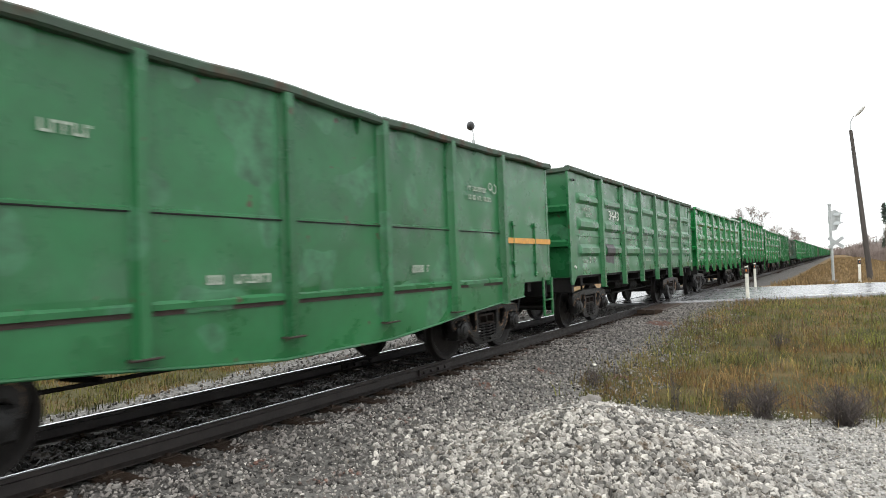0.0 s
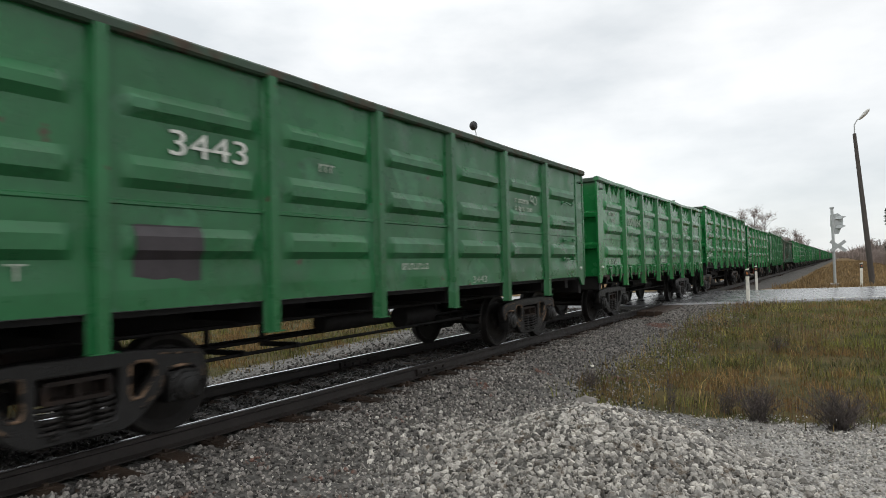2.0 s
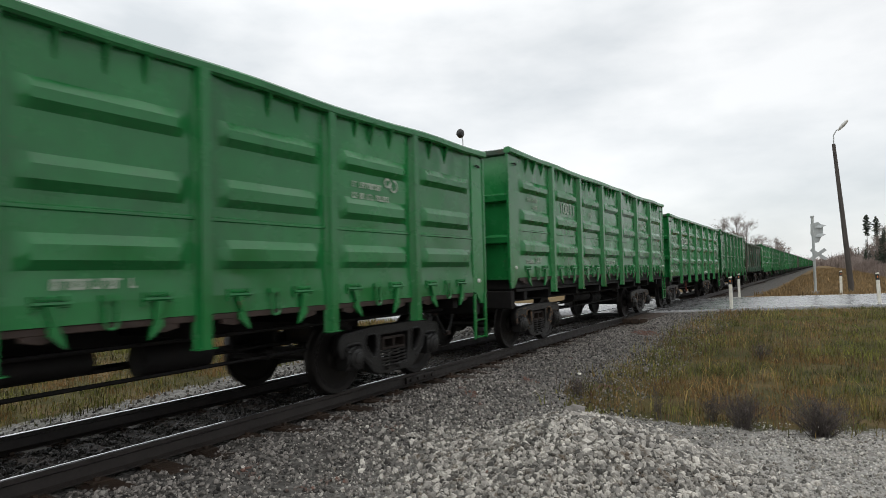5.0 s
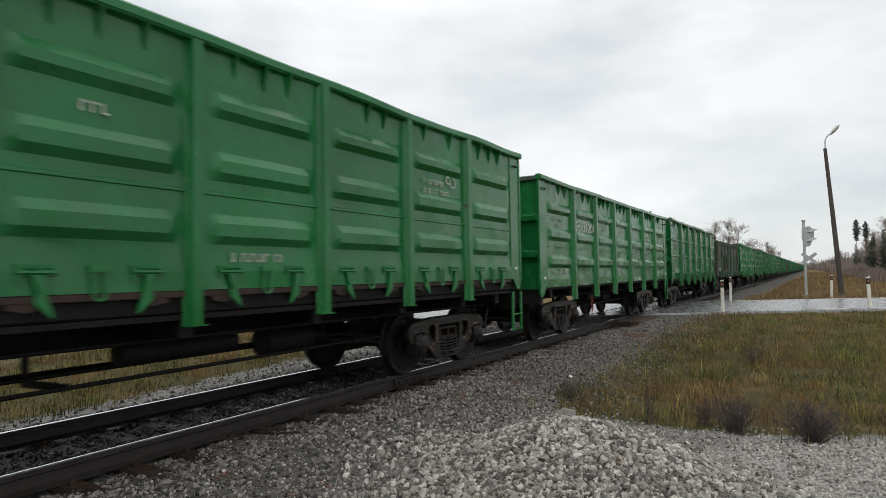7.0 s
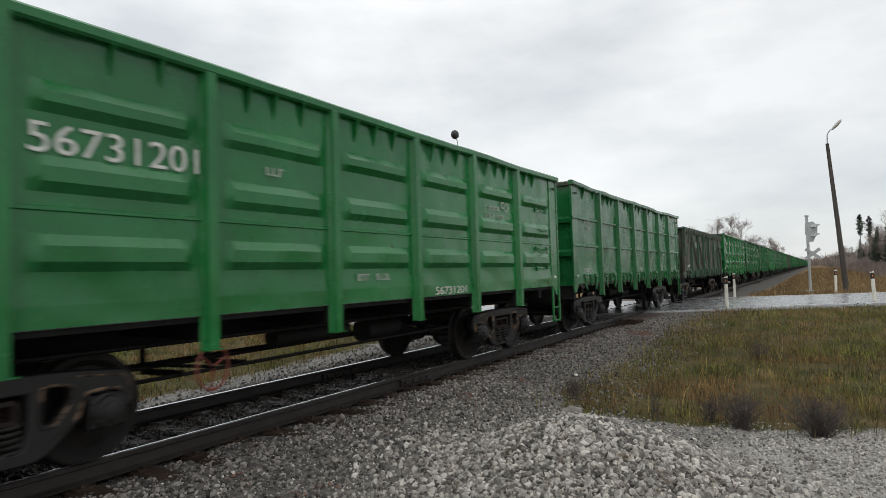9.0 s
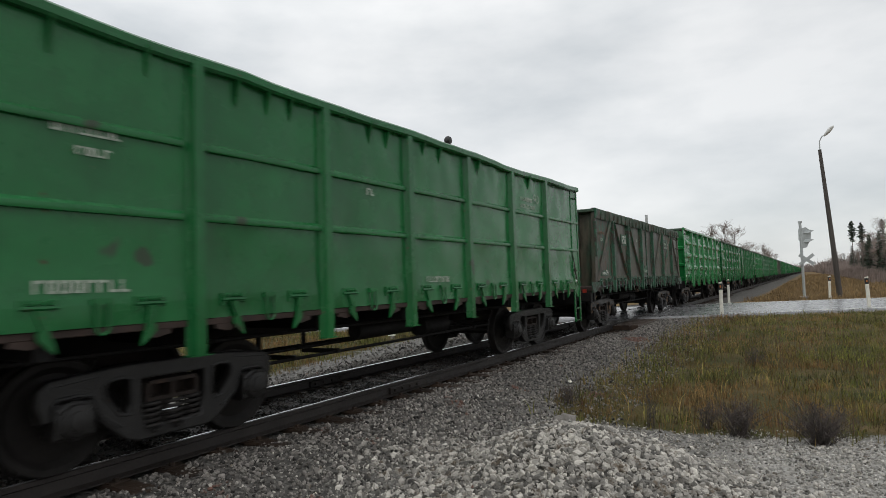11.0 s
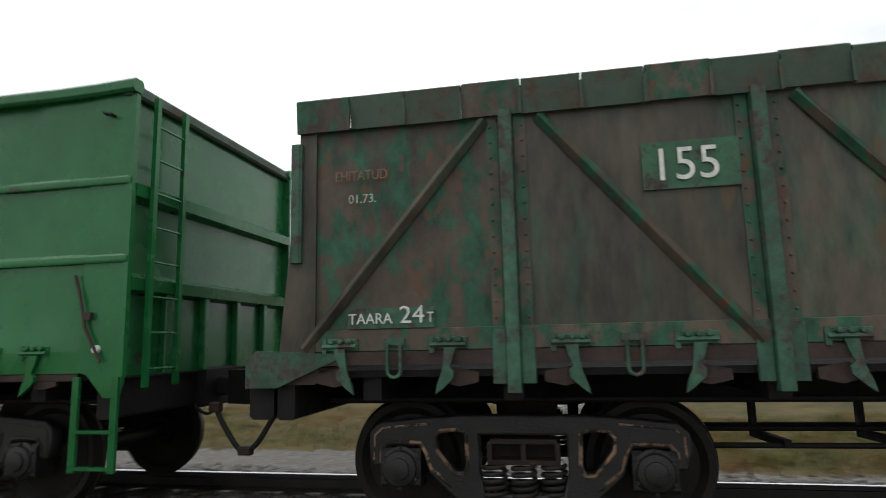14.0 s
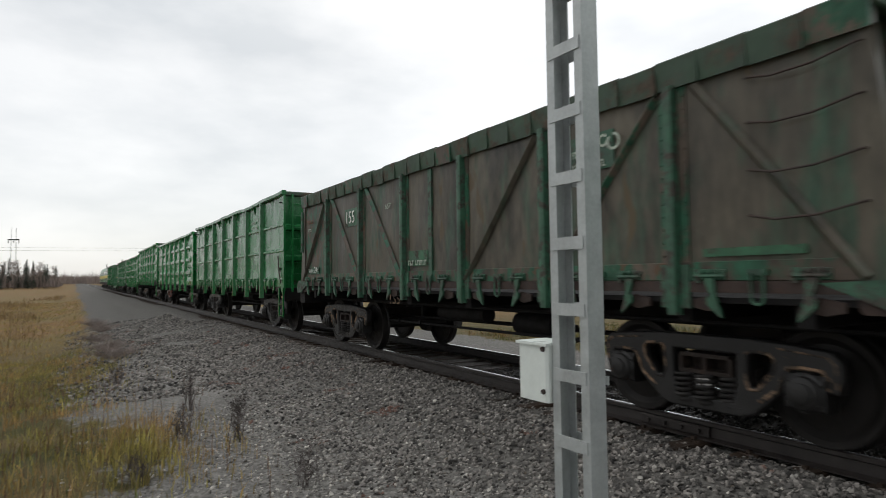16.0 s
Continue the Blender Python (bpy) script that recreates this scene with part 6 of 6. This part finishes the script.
r7 = grow(75000, 2.4, 16, 33, 130, 27, lambda x, y: 1.0 if road_offset(x, y) > ROAD_HALF + 0.6 else 0.0, 0.12, 0.45)
blades("roadside_grass", *r7, GRASS_DRY, "tan dry grass past the road", 36, width=0.022, lean=0.5)


r14 = grow(36000, 3.5, 24, 70, 300, 77, lambda x, y: 1.0, 0.25, 0.7)
blades("far_roadside_grass", *r14, GRASS_DRY, "brown dry grass along the distant track", 78, width=0.06, lean=0.4)
r13 = grow(15000, 1.6, 11, 8.4, 24, 75, lambda x, y: turf_of(x, y) * smooth(-0.2, 0.3, noise.noise((x * 0.7, y * 0.7, 2.0))), 0.14, 0.42)
blades("straw_stems", *r13, GRASS_BANK, "pale straw stems standing out of the turf", 76, width=0.0045, lean=0.75)
r8 = grow(11000, 1.6, 12, 8.6, 24, 28, lambda x, y: turf_of(x, y) * smooth(-0.1, 0.3, noise.noise((x * 0.5, y * 0.5, 6.0))), 0.16, 0.46)
blades("dry_stalks", *r8, STALK, "reddish dry weed stalks in the grass", 38, width=0.004, lean=0.2)
r9 = grow(5000, 3.3, 9, -16, -5, 29, lambda x, y: max(0.12, turf_of(x, y)), 0.15, 0.5)
blades("bank_stalks", *r9, STALK, "thin dry stalks on the gravel bank", 39, width=0.004, lean=0.2)


r11 = grow(9000, 3.5, 5.6, -10.5, -6.4, 71, lambda x, y: math.exp(-(((x - 4.55) / 0.75) ** 2 + ((y + 8.0) / 1.1) ** 2)), 0.12, 0.42)
blades("bank_tussocks", *r11, GRASS_BANK, "yellow grass tussocks on the gravel bank", 72, width=0.0045, lean=0.5)
r12 = grow(26000, 4.6, 9.5, -24, -5, 73, lambda x, y: turf_of(x, y) * smooth(0.0, 0.4, noise.noise((x * 0.45, y * 0.3, 5.0)) + 0.1), 0.04, 0.13)
blades("bank_green_grass", *r12, GRASS_LUSH, "short green grass along the gravel bank", 74, width=0.0055, lean=0.6)


def shrub(x, y, height, spread, n, seed, label, mat=SHRUB):
    """A dry shrub: many thin forking twigs from one root."""
    rng = random.Random(seed)
    s = Shape()
    for _ in range(n):
        a, t = rng.uniform(0, 2 * math.pi), rng.uniform(0.15, 1.0)
        root = Vector((rng.gauss(0, 0.05), rng.gauss(0, 0.05), -0.03))
        tip = Vector((math.cos(a) * spread * t, math.sin(a) * spread * t, height * rng.uniform(0.55, 1.0) * (1.15 - 0.45 * t)))
        mid = root.lerp(tip, 0.5) + Vector((rng.gauss(0, 0.03), rng.gauss(0, 0.03), 0.05))
        s.tube([root, mid, tip], 0.0045, 3, 0.0015)
        for _ in range(5):
            p = root.lerp(tip, rng.uniform(0.35, 0.95))
            q = p + Vector((rng.gauss(0, 0.07), rng.gauss(0, 0.07), rng.uniform(0.02, 0.14)))
            s.tube([p, q], 0.0028, 3, 0.001)
    ob = part("shrub", s, mat, m=pose(x, y, ground_z(x, y)))
    return tagged(ob, label, "shrub", "dry shrubs")


shrub(5.50, 8.75, 0.55, 0.50, 120, 1, "dense dark leafless shrub at the edge of the grass")
shrub(4.62, 8.75, 0.50, 0.42, 80, 2, "thin dark leafless shrub at the edge of the grass")
shrub(6.45, 9.2, 0.45, 0.38, 60, 3, "dark leafless shrub in yellow grass")
shrub(4.2, 9.0, 0.40, 0.22, 22, 4, "thin dry weed stalks by the gravel")
shrub(4.4, 14.5, 0.45, 0.25, 26, 5, "dark dry weeds in the grass")
shrub(3.55, 8.7, 0.55, 0.10, 10, 6, "tall thin dry stalks by the gravel heap")
shrub(2.2, 9.3, 0.35, 0.25, 22, 7, "dry brown weeds at the ballast edge")
for i, (x, y, h) in enumerate(((3.75, -10.0, 0.75), (3.55, -7.9, 0.55), (4.1, -8.3, 0.5), (4.5, -14.0, 0.6), (3.4, -5.9, 0.45), (4.7, -6.9, 0.35), (3.2, -9.3, 0.4))):
    shrub(x, y, h, 0.16, 16, 20 + i, "thin dark dry weed stalks on the gravel bank")
for i, (x, y) in enumerate(((4.35, -19.0), (4.3, -22.0), (4.5, -26.0), (4.2, -30.0), (4.4, -35.0))):
    shrub(x, y, 0.45, 0.9, 120, 40 + i, "low reddish-brown brush on the bank", TWIG)


# ---------- trees and distance ----------
def bare_tree(seed, height=13.0, spread=0.32):
    """Trunk with limbs, and a loose crown of fine twigs."""
    rng = random.Random(seed)
    trunk, crown = Shape(), Shape()
    trunk.tube([(0, 0, -0.3), (rng.gauss(0, 0.12), rng.gauss(0, 0.12), height * 0.5), (rng.gauss(0, 0.3), rng.gauss(0, 0.3), height * 0.93)], 0.17, 7, 0.03)
    for i in range(26):
        z = height * rng.uniform(0.3, 0.9)
        a, l = rng.uniform(0, 2 * math.pi), height * spread * rng.uniform(0.45, 1.0) * (1.15 - z / height * 0.75)
        p = Vector((0, 0, z))
        q = p + Vector((math.cos(a) * l, math.sin(a) * l, l * rng.uniform(0.6, 1.3)))
        trunk.tube([p, p.lerp(q, 0.5) + Vector((0, 0, -0.1)), q], 0.032, 4, 0.01)
        for _ in range(11):
            c = p.lerp(q, rng.uniform(0.25, 1.0))
            d = c + Vector((rng.gauss(0, 0.6), rng.gauss(0, 0.6), rng.uniform(0.1, 1.2)))
            crown.tube([c, d], 0.020, 3, 0.010)
            for _ in range(4):
                e = c.lerp(d, rng.uniform(0.3, 1.0))
                crown.tube([e, e + Vector((rng.gauss(0, 0.35), rng.gauss(0, 0.35), rng.uniform(0.0, 0.6)))], 0.014, 3, 0.008)
    return trunk.mesh("trunk"), crown.mesh("crown")


def conifer(seed, height=13.0, bare=0.12, wide=0.17):
    rng = random.Random(seed)
    trunk, crown = Shape(), Shape()
    trunk.tube([(0, 0, -0.3), (0, 0, height * 0.96)], 0.15, 7, 0.02)
    layers = int(height * 2.6)
    for i in range(layers):
        f = bare + (0.98 - bare) * i / layers
        z, l = height * f, height * wide * ((1.05 - f) ** 0.8 if bare < 0.4 else 0.9 * math.sin(0.5 + 2.3 * (f - bare) / (0.98 - bare)) * rng.uniform(0.5, 1.1))
        for _ in range(9):
            a, ll = rng.uniform(0, 2 * math.pi), l * rng.uniform(0.45, 1.1)
            p, q = Vector((0, 0, z + rng.uniform(-0.2, 0.2))), Vector((math.cos(a) * ll, math.sin(a) * ll, z - ll * rng.uniform(0.05, 0.4)))
            s = Vector((-math.sin(a), math.cos(a), 0)) * (0.10 + 0.14 * ll)
            m = p.lerp(q, 0.6)
            crown.add([p, m + s + Vector((0, 0, rng.uniform(-0.2, 0.1))), q, m - s + Vector((0, 0, rng.uniform(-0.2, 0.1)))], [(0, 1, 2, 3)])
    return trunk.mesh("trunk"), crown.mesh("crown")


BARE = [bare_tree(i, h, s) for i, (h, s) in enumerate(((13, 0.30), (12, 0.36), (14, 0.26), (10, 0.38)))]
CONIFERS = [conifer(i + 20, h, b, w) for i, (h, b, w) in enumerate(((14, 0.08, 0.17), (12, 0.10, 0.20), (15, 0.62, 0.11)))]


def tree(kind, x, y, s, turn):
    z = ground_z(x, y) - 0.1
    leafless = kind < 4
    trunk, crown = (BARE + CONIFERS)[kind]
    t = empty("tree", pose(x, y, z, 0, 0, turn), "leafless brown birch in the distance" if leafless else "dark green conifer in the distance", "tree", "distant trees")
    t.scale = (s, s, s)
    part("trunk", trunk, BARK, t)
    part("crown", crown, TWIG if leafless else NEEDLE, t)
    return t


rng = random.Random(77)
for x, y, k, s in ((-13.1, 150, 0, 1.0), (-10.6, 151, 2, 0.98), (-9.0, 156, 1, 1.0), (-17.5, 150, 3, 1.05), (-22, 147, 1, 0.85), (-9.5, 205, 1, 0.85), (-11.5, 215, 0, 0.9), (-8.5, 225, 3, 0.95)):
    tree(k, x, y, s, x * 31)
for i in range(92):  # woods along the track, near side
    y = 115 * (6.0 ** rng.random())
    tree(rng.choice((0, 1, 2, 3, 0, 1, 4, 5)), 14.5 + abs(rng.gauss(0, 9)) + 0.01 * y, y, rng.uniform(0.6, 0.95), rng.uniform(0, 360))
for i in range(18):
    tree(rng.choice((4, 5)), 15.5 + rng.uniform(0, 10), rng.uniform(118, 215), rng.uniform(0.38, 0.6), rng.uniform(0, 360))
tree(6, 16.2, 200, 1.04, 10)
tree(6, 18.3, 200, 1.0, 130)
for i in range(6):
    tree(rng.choice((4, 5)), 20 + i * 3.5, rng.uniform(150, 175), rng.uniform(0.45, 0.6), rng.uniform(0, 360))
for i in range(34):  # woods along the track, far side
    y = rng.uniform(260, 520)
    tree(rng.choice((0, 1, 2, 3, 3)), min(-9.0, 5.5 - y * math.tan(radians(rng.uniform(2.2, 8.5)))), y, rng.uniform(0.8, 1.15), rng.uniform(0, 360))
for i in range(42):  # behind the field, where the train has gone
    y = -rng.uniform(290, 370)
    tree(rng.choice((4, 5, 4, 5, 0, 3, 6)), 5.2 - y * math.tan(radians(rng.uniform(1.2, 9.0))), y, rng.uniform(0.7, 1.0), rng.uniform(0, 360))
for i in range(34):
    y = -rng.uniform(285, 315)
    tree(rng.choice((4, 5, 0, 1, 3, 5)), rng.uniform(15, 52), y, rng.uniform(0.62, 0.92), rng.uniform(0, 360))
for i in range(30):
    y = -rng.uniform(380, 470)
    tree(rng.choice((4, 5, 4, 0, 3)), 5.2 + y * math.tan(radians(rng.uniform(2.0, 9.0))), y, rng.uniform(0.7, 1.1), rng.uniform(0, 360))
for i in range(40):  # beyond the ploughed land
    tree(rng.choice((0, 1, 2, 3, 0, 1, 4)), -rng.uniform(205, 245), -45 + i * 3.9 + rng.uniform(-2, 2), rng.uniform(0.95, 1.35), rng.uniform(0, 360))


def thicket(name, areas, seed, label):
    """Far brushwood as one mass of upright twigs, in clumps."""
    r = np.random.RandomState(seed)
    roots, hs = [], []
    for n, x0, x1, y0, y1, h in areas:
        for x, y, s in zip(r.uniform(x0, x1, n), r.uniform(y0, y1, n), r.uniform(0.3, 1.0, n)):
            roots.append((x, y, -0.6))
            hs.append(h * s * (0.75 + 0.6 * noise.noise((x * 0.09, y * 0.05, 0))))
    width = 0.03 if areas[0][3] < 180 and areas[0][3] > 0 else 0.16
    ob = blades(name, roots, hs, TWIG, label, seed, width=width, lean=0.3)
    ob["category"] = "brushwood"
    return ob


thicket("brushwood", ((34000, 12.5, 26, 95, 190, 3.6), (34000, 12, 30, 190, 330, 6.0)), 52, "reddish leafless brushwood at the edge of the woods")
thicket("far_brushwood", ((9000, 12, 32, 330, 480, 9.0), (9000, 11, 60, 480, 800, 13.0), (9000, -70, -11, 260, 420, 10.0), (8000, -90, -10, 420, 760, 14.0), (9000, 11, 60, -420, -300, 9.0),
                          (9000, -75, -11, -560, -390, 12.0), (6000, -30, 40, -900, -700, 17.0), (6000, -30, 40, 800, 1000, 17.0), (20000, -255, -205, -80, 150, 16.0)), 51, "distant leafless brushwood along the woods")

plough = Shape()
plough.box(-200, -62, -90, 70, -0.62, -0.42)
FIELD = material("ploughed_soil", (0.085, 0.060, 0.042), 0.9, vary=0.3, scale=0.4, bump=0.5, bump_scale=3, dist=0.1)
tagged(part("field", plough, FIELD), "dark brown ploughed field beyond the road", "field", kind="structure")


def pylon(x, y):
    p = empty("power_pylon", pose(x, y, -1), "tall grey twin-legged power line pylon far off", "pylon", "power line")
    for dx in (-1.7, 1.7):
        part("leg", Shape().tube([(dx, 0, 0), (dx * 0.8, 0, 41)], 0.3, 6, 0.15), GALV, p)
    part("crossarm", Shape().box(-3.4, 3.4, -0.3, 0.3, 32.2, 33.0), RAIL_SIDE, p)
    for dx in (-3, 0, 3):
        part("insulator", Shape().tube([(dx, 0, 32), (dx, 0, 30)], 0.25, 6), RAIL_SIDE, p)
    return p


pylon(42, -520)
for dz in (0.0, 2.0):
    path = [(48 + (a * 60 - 90) * 3.2, -520 - (a * 60 - 90) * 0.4, 29 - dz + 5 * ((a - 1.5) ** 2 / 2.25 - 1) * 0.6) for a in np.linspace(-1, 4, 26)]
    tagged(part("power_line", Shape().tube(path, 0.07, 4), RAIL_SIDE), "thin sagging overhead power line", "cable")

# ---------- what moves ----------
def gone(t):
    """How far the train has run, a little faster at the end."""
    return SPEED * t + 0.10 * max(0.0, t - 14.8)


def motions():
    for car, k, shift in CARS:
        y0 = shift if k is None else START + PITCH * k + shift
        walk(car, [(t / 2, pose(MID, y0 - gone(t / 2), 0)) for t in range(33)])
    for w, u in WHEELSETS:
        walk(w, [(i / 10, pose(0, u, 0.4785, math.degrees(gone(i / 10) / 0.4785))) for i in range(161)])


motions()
